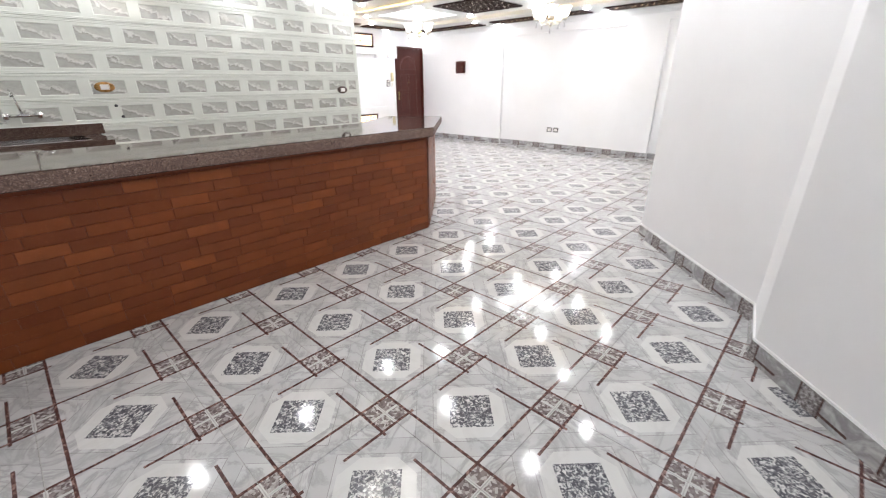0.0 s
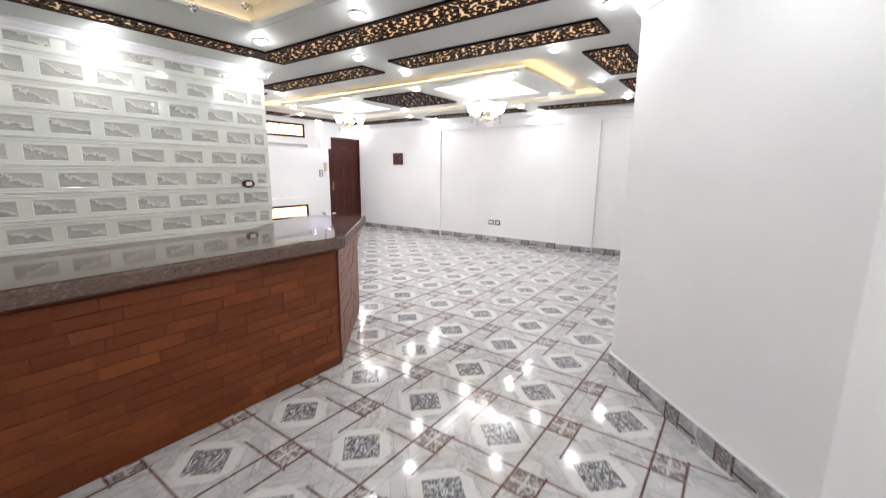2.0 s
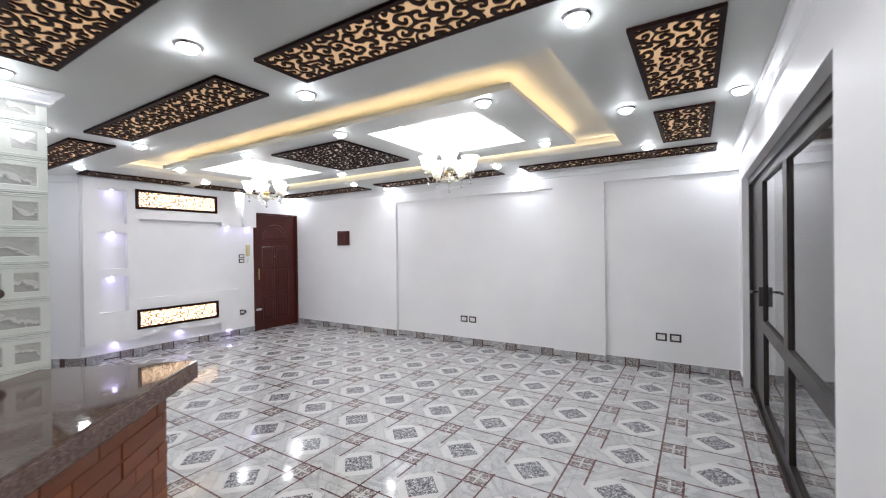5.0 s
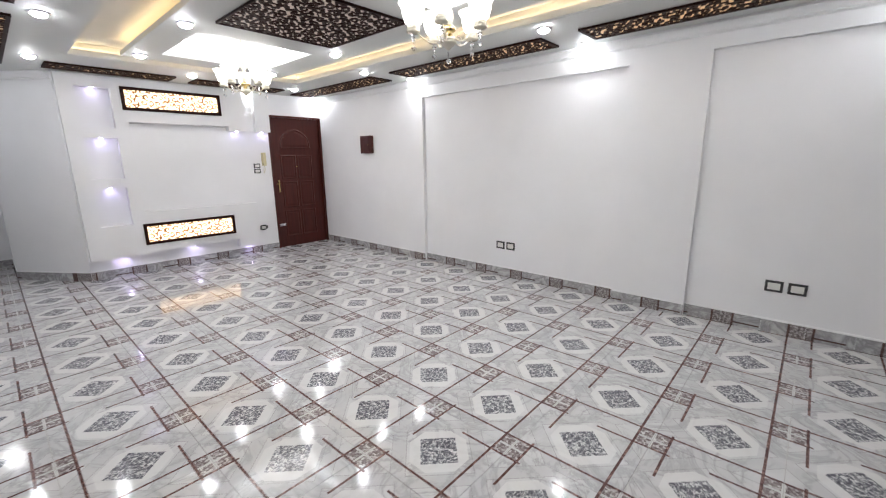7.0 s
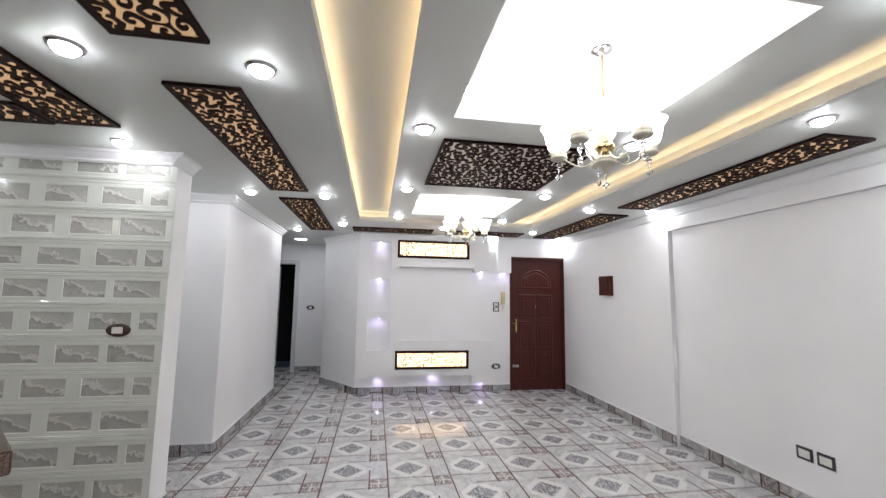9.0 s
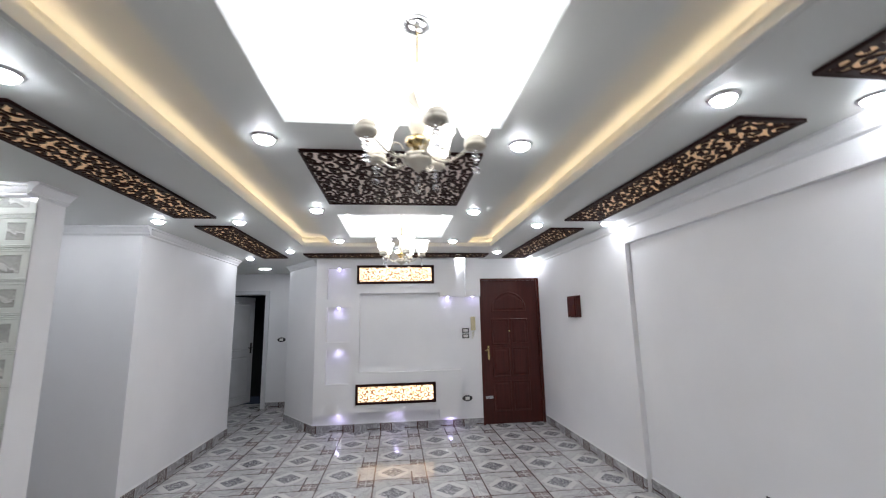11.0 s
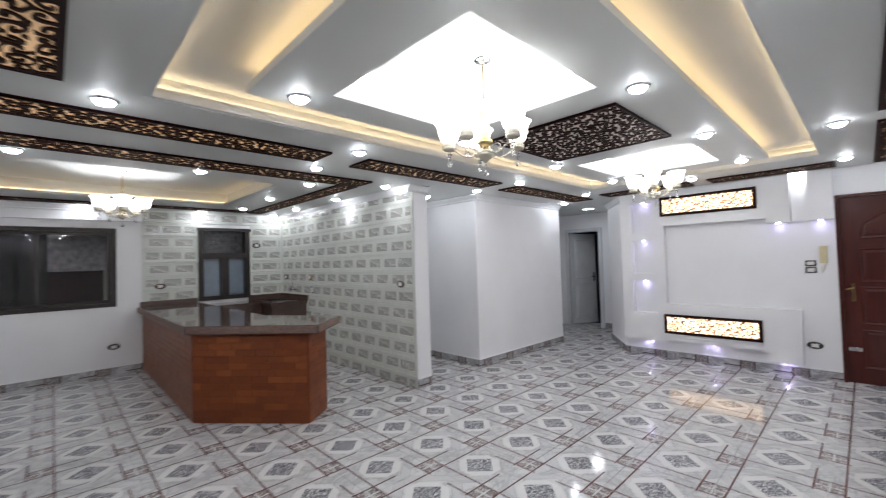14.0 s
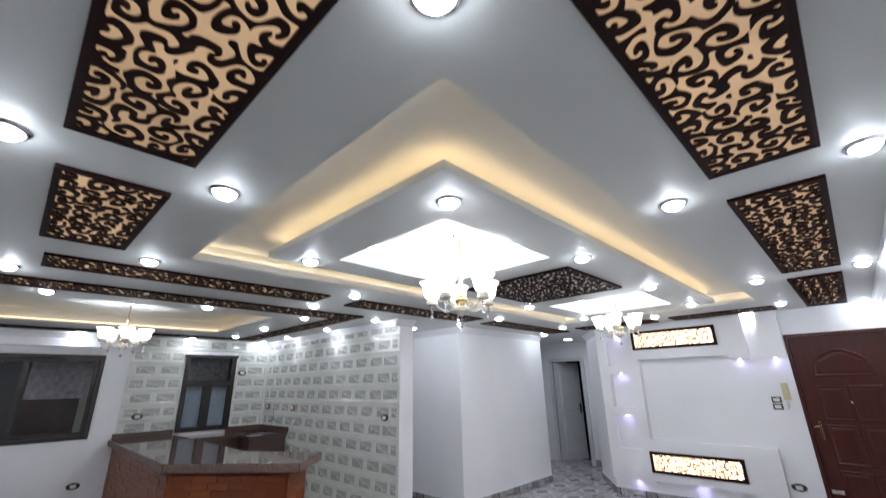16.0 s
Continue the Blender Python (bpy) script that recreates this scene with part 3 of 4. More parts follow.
def fret_mesh(length, width, frame_w, cell, thick, **ornament):
    """A pierced board: solid in the ornament's wood and in the frame."""
    nx, ny = int(round(length / cell)), int(round(width / cell))
    gx, gy = np.linspace(0, length, nx + 1), np.linspace(0, width, ny + 1)
    X, Y = np.meshgrid(gx, gy, indexing="ij")
    edge = np.minimum(np.minimum(X, length - X), np.minimum(Y, width - Y))
    F = np.maximum(ornament_field(X, Y, length, width, **ornament), frame_w - edge)
    verts, faces, seen = [], [], {}

    def vert(key, x, y):
        if key not in seen:
            seen[key] = len(verts)
            verts.append((x - length / 2, y - width / 2, 0.0))
        return seen[key]

    for i in range(nx):
        for j in range(ny):
            ring = ((i, j), (i + 1, j), (i + 1, j + 1), (i, j + 1))
            f = [F[c] for c in ring]
            if max(f) <= 0:
                continue
            loop = []
            for a in range(4):
                p, q = ring[a], ring[(a + 1) % 4]
                if f[a] > 0:
                    loop.append(vert(p, gx[p[0]], gy[p[1]]))
                if (f[a] > 0) != (f[(a + 1) % 4] > 0):
                    t = f[a] / (f[a] - f[(a + 1) % 4])
                    loop.append(vert((min(p, q), max(p, q)), gx[p[0]] + t * (gx[q[0]] - gx[p[0]]), gy[p[1]] + t * (gy[q[1]] - gy[p[1]])))
            if len(loop) > 2:
                faces.append(loop)
    count = len(verts)
    edges = {}
    for lp in faces:
        for a, b in zip(lp, lp[1:] + lp[:1]):
            key = (min(a, b), max(a, b))
            edges[key] = None if key in edges else (a, b)
    verts += [(x, y, -thick) for x, y, _ in verts]
    allf = faces + [[w + count for w in reversed(lp)] for lp in faces]
    allf += [[e[1], e[0], e[0] + count, e[1] + count] for e in edges.values() if e]
    me = bpy.data.meshes.new("fretwork")
    me.from_pydata(verts, [], allf)
    me.update()
    return me


def plate_mesh(length, width, material):
    bm = bmesh.new()
    add_box(bm, -length / 2, length / 2, -width / 2, width / 2, -0.004, 0.0)
    return mesh_of(bm, material)


FRETS = {}


def fret_panel(x0, x1, y0, y1, label, plate=L_PLATE, border=0.025):
    """A pierced wooden panel with an amber light plate, fixed under the soffit."""
    L, W = x1 - x0, y1 - y0
    turn = W > L
    L, W = max(L, W), min(L, W)
    key = (round(L, 2), round(W, 2))
    if key not in FRETS:
        me = fret_mesh(L, W, border, 0.0058, 0.008)
        me.materials.append(FRETWOOD)
        FRETS[key] = me, plate_mesh(L - 0.03, W - 0.03, plate), mesh_of(boxes((-L / 2, L / 2, -W / 2, -W / 2 + 0.012, -0.018, 0), (-L / 2, L / 2, W / 2 - 0.012, W / 2, -0.018, 0), (-L / 2, -L / 2 + 0.012, -W / 2 + 0.012, W / 2 - 0.012, -0.018, 0), (L / 2 - 0.012, L / 2, -W / 2 + 0.012, W / 2 - 0.012, -0.018, 0)), FRETWOOD)
    t = thing("fretwork_panel", label, "ceiling panel", pose((x0 + x1) / 2, (y0 + y1) / 2, ZC - 0.001, 0, 0, 90 if turn else 0), "pierced ceiling panels")
    part("light_plate", FRETS[key][1], None, t, "pale board behind the cut-outs")
    part("fretwork", FRETS[key][0], None, t, at=pose(0, 0, -0.008))
    part("frame", FRETS[key][2], None, t)
    return t


LONG = "long dark wooden scrollwork panel lit amber from behind"
for x0, x1 in ((-7.0, -5.0), (-4.65, -2.65), (-2.31, -0.31)):
    fret_panel(x0, x1, 8.845, 9.20, LONG)
for x0, x1 in ((-6.98, -4.98), (-4.64, -2.73), (-2.375, -0.41)):
    fret_panel(x0, x1, 5.40, 5.735, LONG)
for y0, y1 in ((7.49, 8.50), (6.145, 7.15)):
    fret_panel(-0.745, -0.37, y0, y1, "short dark wooden scrollwork panel lit amber from behind")
for y0, y1 in ((6.02, 7.18), (7.40, 8.56)):
    fret_panel(-6.95, -6.62, y0, y1, "narrow dark wooden scrollwork panel above the feature wall")
fret_panel(*SQUARE, "square dark wooden scrollwork panel in the ceiling island", BOARD, 0.012)
fret_panel(-3.33, -0.2, 4.575, 4.905, "very long dark wooden scrollwork band beside the kitchen tray")
fret_panel(-3.35, -3.10, 1.45, 4.56, "long narrow scrollwork band above the tiled wall")
fret_panel(-3.05, -0.2, 1.45, 1.68, "long narrow scrollwork band above the windows")


# ---- downlights ----
def downlight():
    t = thing("downlight", "round recessed LED downlight with a chrome ring, lit", "downlight", pose(-1.69, 6.62, ZC), "ceiling downlights")
    bm = bmesh.new()
    add_lathe(bm, [(0.046, -0.002), (0.047, -0.008), (0.053, -0.011), (0.06, -0.008), (0.066, 0.0)], 20)
    part("ring", bm, CHROME, t, "chrome ring")
    bm = bmesh.new()
    add_lathe(bm, [(0.0, -0.034), (0.018, -0.032), (0.034, -0.026), (0.044, -0.016), (0.046, -0.001)], 20)
    part("lens", bm, L_DOWN, t, "glowing white lens")
    return t


first = downlight()
SPOTS = [(x, y) for x in (-1.69, -3.03, -4.37, -5.70) for y in (6.62, 7.92)][1:]
SPOTS += [(-0.91, 5.93), (-2.55, 5.87), (-4.81, 5.86), (-6.43, 5.9), (-0.26, 5.20), (-2.52, 5.16), (-4.79, 5.19), (-7.04, 5.20)]
SPOTS += [(-0.89, 8.64), (-2.51, 8.65), (-4.86, 8.65), (-6.50, 8.645), (-0.25, 9.30), (-2.46, 9.32), (-4.77, 9.32), (-7.14 + 0.05, 9.32), (-0.906, 7.32), (-0.24, 7.32), (-6.42, 7.29)]
# (-4.45, 3.3) unseen, added to brighten the passage; (0.33, 1.92) unseen, set by symmetry
SPOTS += [(-0.49, 4.40), (-1.72, 4.41), (-2.83, 4.37), (-2.86, 3.12), (-2.90, 1.92), (-3.62, 3.55), (-3.62, 2.25), (-3.62, 1.30), (-2.45, 1.27), (-1.0, 1.27), (0.4, 1.27), (0.30, 3.1), (0.33, 1.92), (0.45, 5.02 - 0.9), (-3.62, 4.75), (-4.55, 4.45), (-4.45, 3.3)]
for x, y in SPOTS:
    copy_thing(first, pose(x, y, ZC))


t = thing("ceiling_light", "flat round white ceiling light in the corridor, lit", "ceiling light", pose(-8.2, 5.05, ZC))
bm = bmesh.new()
add_lathe(bm, [(0.095, 0.0), (0.112, -0.004), (0.115, -0.014), (0.105, -0.018), (0.096, -0.016)], 28)
part("ring", bm, WHITEPLASTIC, t)
bm = bmesh.new()
add_lathe(bm, [(0.0, -0.018), (0.07, -0.0175), (0.096, -0.015)], 28)
part("diffuser", bm, L_PANEL, t, "glowing white diffuser")


# ---- chandeliers ----
def chandelier(x, y, top, drop):
    """Five-armed cream and brass chandelier with lit tulip shades and crystal drops. drop: from the ceiling to the arms' level."""
    t = thing("chandelier", "five-armed cream and brass chandelier with lit white shades and crystal drops", "chandelier", pose(x, y, top), "chandeliers")
    bm = bmesh.new()
    add_lathe(bm, [(0.0, 0.0), (0.055, 0.0), (0.058, -0.008), (0.045, -0.02), (0.02, -0.03), (0.0, -0.034)], 20)
    part("canopy", bm, CHROME, t, "round chrome ceiling rose")
    z = -drop
    bm = bmesh.new()
    add_tube(bm, [(0, 0, -0.03), (0, 0, z + 0.21)], 0.005, 8)
    part("rod", bm, BRASS, t)
    bm = bmesh.new()
    add_lathe(bm, [(0.0, z + 0.235), (0.012, z + 0.23), (0.038, z + 0.222), (0.041, z + 0.212), (0.036, z + 0.205), (0.018, z + 0.185), (0.013, z + 0.165), (0.019, z + 0.15), (0.030, z + 0.13), (0.032, z + 0.11), (0.026, z + 0.085), (0.018, z + 0.07), (0.016, z + 0.06)], 18)
    part("column", bm, CREAM, t)
    bm = bmesh.new()
    add_lathe(bm, [(0.016, z + 0.066), (0.034, z + 0.062), (0.044, z + 0.05), (0.043, z + 0.036), (0.030, z + 0.026), (0.020, z + 0.012), (0.018, z - 0.01)], 18)
    part("collar", bm, BRASS, t, "brass collar")
    bm = bmesh.new()
    add_lathe(bm, [(0.018, z + 0.0), (0.044, z - 0.002), (0.050, z - 0.008), (0.050, z - 0.014), (0.046, z - 0.017), (0.049, z - 0.021), (0.049, z - 0.028), (0.042, z - 0.034), (0.020, z - 0.05), (0.010, z - 0.062), (0.0, z - 0.068)], 20)
    part("bowl", bm, [CREAM], t)
    arm_bm, cup_bm, shade_bm, bulb_bm, beads = bmesh.new(), bmesh.new(), bmesh.new(), bmesh.new(), []
    R, zc = 0.2, z + 0.03
    add_tube(arm_bm, [(0.024 + (R - 0.024) * a, 0, z + 0.022 - 0.05 * math.sin(math.pi * min(1, a * 1.15) ** 0.8) + 0.0 * a) for a in [i / 14 for i in range(15)]], 0.004, 8)
    add_tube(arm_bm, [(0.085 + 0.024 * math.cos(b), 0, z + 0.0 + 0.022 * math.sin(b)) for b in [-1.4 + 0.42 * i for i in range(12)]], 0.003, 6)
    add_lathe(cup_bm, [(0.0, zc - 0.012), (0.032, zc - 0.010), (0.039, zc - 0.004), (0.039, zc + 0.004), (0.035, zc + 0.007), (0.037, zc + 0.011), (0.037, zc + 0.018), (0.033, zc + 0.021), (0.034, zc + 0.026), (0.030, zc + 0.032)], 18, (R, 0, 0))
    add_lathe(shade_bm, [(0.028, zc + 0.030), (0.047, zc + 0.046), (0.058, zc + 0.08), (0.064, zc + 0.12), (0.082, zc + 0.146), (0.078, zc + 0.146), (0.059, zc + 0.12), (0.053, zc + 0.08), (0.036, zc + 0.046)], 18, (R, 0, 0))
    add_lathe(bulb_bm, [(0.0, zc + 0.035), (0.010, zc + 0.04), (0.017, zc + 0.075), (0.014, zc + 0.10), (0.0, zc + 0.118)], 10, (R, 0, 0))
    for rr, dz, flat in ((0.007, -0.020, 1.0), (0.015, -0.034, 0.55), (0.011, -0.048, 0.7), (0.006, -0.062, 1.0), (0.015, -0.088, 1.0)):
        bead = bmesh.new()
        add_lathe(bead, [(0, zc + dz + rr * flat), (rr * 0.7, zc + dz + rr * 0.55 * flat), (rr, zc + dz), (rr * 0.7, zc + dz - rr * 0.6 * flat), (0, zc + dz - rr * 1.1 * flat)], 8, (R, 0, 0), smooth=False)
        beads.append(mesh_of(bead, CRYSTAL))
    meshes = mesh_of(arm_bm, CREAM), mesh_of(cup_bm, CREAM), mesh_of(shade_bm, L_SHADE), mesh_of(bulb_bm, L_BULB)
    for i in range(5):
        arm = part("arm", meshes[0], None, t, at=pose(0, 0, 0, 0, 0, 72 * i + 13))
        part("cup", meshes[1], None, arm)
        part("shade", meshes[2], None, arm, "lit frosted tulip shade")
        part("bulb", meshes[3], None, arm, "glowing bulb")
        for bead in beads:
            part("crystal", bead, None, arm, "clear faceted drop")
    for rr, dz in ((0.008, -0.08), (0.006, -0.095), (0.017, -0.122)):
        bm = bmesh.new()
        add_lathe(bm, [(0, z + dz + rr), (rr, z + dz), (0, z + dz - rr * 1.2)], 8, smooth=False)
        part("crystal", bm, CRYSTAL, t, "clear faceted drop")


chandelier(-2.40, 7.345, ZU, 0.505)
chandelier(-5.06, 7.315, ZU, 0.48)
chandelier(-1.26, 3.14, ZU, 0.485)


# ---- kitchen bar ----
BAR = [(-1.70, SOUTH), (-1.70, 4.13), (-2.47, 5.01), (-2.79, 4.76), (-2.36, 4.18), (-2.36, SOUTH)]
bar = thing("kitchen_bar", "brick kitchen bar varnished reddish brown under a granite top", "bar counter")
bm = bmesh.new()
add_prism(bm, BAR, 0.0, 0.868)
part("core", bm, MORTAR, bar)
bm = bmesh.new()
add_prism(bm, [(-1.63, SOUTH), (-1.63, 4.15), (-2.50, 5.17), (-2.98, 4.73), (-2.45, 3.95), (-2.45, SOUTH)], 0.868, 0.95)
slab = part("countertop", bm, GRANITE, bevel=0.008)


def rough_edge(bm, a, b, z0, z1):
    """A chiselled stone face from a to b: a fine grid pushed in and out unevenly."""
    a, b = Vector(a), Vector(b)
    d, L = (b - a).normalized(), (b - a).length
    out = Vector((d.y, -d.x))
    cols, rows = max(2, int(L / 0.011)), 7
    grid = []
    for i in range(cols + 1):
        p = a + d * (L * i / cols)
        column = []
        for j in range(rows + 1):
            z = z0 + (z1 - z0) * j / rows
            push = 0.0006
            if 0 < i < cols and 0 < j < rows:
                push = 0.003 + 0.004 * noise.noise(Vector((p.x * 42, p.y * 42, z * 48))) + 0.002 * noise.noise(Vector((p.x * 120, p.y * 120, z * 120)))
            q = p + out * push
            column.append(bm.verts.new((q.x, q.y, z)))
        grid.append(column)
    for u, v in zip(grid, grid[1:]):
        for j in range(rows):
            bm.faces.new((u[j], v[j], v[j + 1], u[j + 1]))


for a, b in (((-1.63, 4.145), (-1.63, SOUTH)), ((-2.495, 5.165), (-1.635, 4.155)), ((-2.975, 4.735), (-2.505, 5.165))):
    bm = bmesh.new()
    rough_edge(bm, b, a, 0.874, 0.944)
    part("edge", bm, GRANITE_EDGE, slab, "chiselled unpolished edge")
tagged(slab, "polished brown granite worktop with a thick edge on the bar", "worktop")
bm = bmesh.new()
add_box(bm, -2.43, -1.66, SOUTH, SOUTH + 0.025, 0.95, 1.025)
tagged(part("upstand", bm, GRANITE, bevel=0.004), "brown granite upstand against the tiled wall", "upstand")


def brick_mesh(length):
    bm = bmesh.new()
    add_box(bm, -length / 2, length / 2, 0.0, 0.006, -0.0307, 0.0307)
    return mesh_of(bm, BRICK, bevel=0.0026)


BRICKS = {}


def brick_run(a, b, out, parent, rows=13):
    a, b, out = Vector(a), Vector(b), Vector(out).normalized()
    d, L = (b - a).normalized(), (b - a).length
    ang = math.degrees(math.atan2(d.y, d.x))
    flip = 0 if Vector((-d.y, d.x)).dot(out) > 0 else 180
    rnd = random.Random(7)
    for r in range(rows):
        s = -rnd.choice((0.04, 0.08, 0.12))
        while s < L:
            step = rnd.choice((0.16, 0.2, 0.24, 0.24, 0.28))
            s0, s1 = max(s, 0.0), min(s + step - 0.001, L)
            if s1 - s0 > 0.03:
                key = round(s1 - s0 - 0.002, 3)
                if key not in BRICKS:
                    BRICKS[key] = brick_mesh(key)
                c = a + d * ((s0 + s1) / 2)
                sink_in = rnd.uniform(-0.003, 0.0012)
                part("brick", BRICKS[key], None, parent, at=pose(c.x + out.x * sink_in, c.y + out.y * sink_in, 0.034 + r * 0.0645, 0, rnd.uniform(-0.4, 0.4), ang + flip))
            s += step


# sink run along the tiled wall
base = thing("sink_cabinet", "low masonry base under the granite sink top", "kitchen base")
bm = boxes((TILEX, -3.26, SOUTH, 2.08, 0.0, 0.86), (-3.26, -2.36, SOUTH, 1.62, 0.0, 0.86))
part("body", bm, GRANITE, base)
bm = grid_boxes([TILEX, -3.74, -3.34, -3.22, -2.45], [SOUTH, 1.32, 1.66, 2.0, 2.12], 0.86, 0.91, lambda x, y: not (-3.74 < x < -3.34 and 1.32 < y < 2.0) and not (x > -3.22 and y > 1.66))
bmesh.ops.remove_doubles(bm, verts=bm.verts, dist=0.0005)
tagged(part("countertop", bm, GRANITE), "brown granite sink top in the kitchen corner", "worktop")
bm = boxes((TILEX, TILEX + 0.025, SOUTH, 2.16, 0.91, 1.0), (TILEX + 0.025, -3.22, SOUTH, SOUTH + 0.025, 0.91, 1.0))
tagged(part("upstand", bm, GRANITE, bevel=0.003), "brown granite upstand behind the sink", "upstand")
sink = thing("sink", "stainless steel sink set in the granite top", "sink")
bm = boxes((-3.74, -3.34, 1.32, 2.0, 0.74, 0.75), (-3.74, -3.73, 1.32, 2.0, 0.75, 0.912), (-3.35, -3.34, 1.32, 2.0, 0.75, 0.912), (-3.73, -3.35, 1.32, 1.33, 0.75, 0.912), (-3.73, -3.35, 1.99, 2.0, 0.75, 0.912))
part("basin", bm, CHROME, sink)
f = thing("wall_faucet", "chrome two-handle wall faucet with a swan-neck spout", "faucet", pose(TILEX, 1.67, 1.09))
bm = bmesh.new()
add_tube(bm, [(0.045, -0.085, 0), (0.045, 0.085, 0)], 0.013, 12)
part("body", bm, CHROME, f)
for s in (-1, 1):
    bm = bmesh.new()
    add_tube(bm, [(0.0, 0.075 * s, 0), (0.045, 0.075 * s, 0)], 0.015, 12)
    add_lathe(bm, [(0, 0.028), (0.017, 0.024), (0.024, 0.0), (0.017, -0.024), (0, -0.028)], 12, (0.045, 0.1 * s, 0))
    part("handle", bm, CHROME, f)
bm = bmesh.new()
add_tube(bm, [(0.045, 0, 0.01), (0.05, -0.01, 0.10), (0.06, -0.02, 0.17), (0.09, -0.03, 0.19), (0.13, -0.03, 0.17), (0.14, -0.03, 0.14)], 0.008, 10)
part("spout", bm, CHROME, f)


for y, z in ((2.30, 1.14), (2.33, 1.045)):
    t = thing("pipe_cap", "small dark capped water outlet on the tiles", "pipe cap", pose(TILEX - 0.004, y, z, 0, 90, 0), "capped water outlets")
    bm = bmesh.new()
    add_lathe(bm, [(0, 0.018), (0.011, 0.016), (0.013, 0.0)], 12)
    part("cap", bm, BLACKPLATE, t)


# ---- wall plates ----
def oval_plate(m, rim, label):
    t = thing("wall_socket", label, "socket", m, "oval wall plates")
    bm = bmesh.new()
    add_lathe(bm, [(0, 0.012), (0.045, 0.012), (0.056, 0.009), (0.06, 0.0)], 24)
    for w in bm.verts:
        w.co.x *= 1.25
        w.co.y *= 0.72
    part("rim", bm, rim, t)
    bm = boxes((-0.032, 0.032, -0.021, 0.021, 0.004, 0.016))
    part("insert", bm, WHITEPLASTIC, t, "white insert", bevel=0.002)


def on_x(x, y, z):
    return Matrix(((0, 0, 1, x), (1, 0, 0, y), (0, 1, 0, z), (0, 0, 0, 1)))


def on_y(x, y, z):
    return Matrix(((-1, 0, 0, x), (0, 0, 1, y), (0, 1, 0, z), (0, 0, 0, 1)))


def on_north(x, y, z):
    return Matrix(((1, 0, 0, x), (0, 0, -1, y), (0, 1, 0, z), (0, 0, 0, 1)))


oval_plate(on_x(TILEX + 0.004, 2.255, 1.297), GOLDPLATE, "oval gold wall plate with a white insert on tiles")
oval_plate(on_x(TILEX + 0.004, 4.72, 1.238), BROWNPLATE, "oval brown wall plate with a white insert on tiles")
oval_plate(on_x(TILEX + 0.004, 1.30, 1.30), BROWNPLATE, "oval brown wall plate with a white insert on tiles")
oval_plate(on_y(-1.918, SOUTH + 0.016, 1.244), BROWNPLATE, "oval brown wall plate with a white insert on tiles")
oval_plate(on_y(-3.37, SOUTH + 0.016, 1.885), BROWNPLATE, "oval brown wall plate with a white insert on tiles")
oval_plate(on_y(-1.35, SOUTH, 0.40), BLACKPLATE, "oval dark wall plate with a white insert on white wall")
oval_plate(on_x(WEST, 8.29, 0.385), BLACKPLATE, "oval dark wall plate with a white insert beside the door")
oval_plate(on_x(-9.1, 5.13, 1.21), BLACKPLATE, "oval dark wall plate with a white insert in the corridor")


def square_plate(m, label, w=0.062, h=0.05):
    t = thing("wall_socket", label, "socket", m, "rectangular wall plates")
    bm = boxes((-w, w, -h, h, 0, 0.008))
    part("rim", bm, BLACKPLATE, t, bevel=0.003)
    bm = boxes((-w * 0.68, w * 0.68, -h * 0.6, h * 0.6, 0.006, 0.011))
    part("insert", bm, WHITEPLASTIC, t, "white insert", bevel=0.002)


for x in (-3.47, -3.325):
    square_plate(on_north(x, NORTH + 0.05, 0.385), "dark-framed white socket low on the white wall", 0.058, 0.046)
for x in (-0.845, -0.70):
    square_plate(on_north(x, NORTH + 0.05, 0.39), "dark-framed white socket low on the white wall", 0.058, 0.046)
for z in (1.355, 1.275):
    square_plate(on_x(WEST, 8.29, z), "dark-framed white light switch beside the entrance door", 0.05, 0.034)

# intercom handset and meter box
t = thing("intercom", "ivory door-phone handset on the white wall", "intercom", on_x(WEST, 8.405, 1.455))
part("base", boxes((-0.035, 0.035, -0.10, 0.10, 0, 0.02)), IVORY, t, bevel=0.004)
bm = boxes((-0.024, 0.024, -0.095, 0.095, 0.024, 0.04), (-0.024, 0.024, 0.055, 0.095, 0.02, 0.03), (-0.024, 0.024, -0.095, -0.055, 0.02, 0.03))
part("handset", bm, IVORY, t)
bm = bmesh.new()
add_tube(bm, [(0.0, -0.1, 0.01), (0.01, -0.16, 0.012), (-0.02, -0.22, 0.012), (-0.012, -0.13, 0.014)], 0.003, 6)
part("cord", bm, IVORY, t)
t = thing("fuse_box", "small dark red-brown wooden fuse box on the white wall", "fuse box", on_north(-5.90, NORTH, 1.65))
part("body", boxes((-0.125, 0.125, -0.13, 0.13, 0, 0.06)), MAHOGANY, t, bevel=0.004)
part("door", boxes((-0.105, 0.105, -0.11, 0.11, 0.061, 0.072)), MAHOGANY, t, bevel=0.004)
bm = bmesh.new()
add_lathe(bm, [(0.0, 0.086), (0.008, 0.084), (0.008, 0.072)], 10, (0.085, 0, 0))
part("knob", bm, BRASS, t, "brass knob")


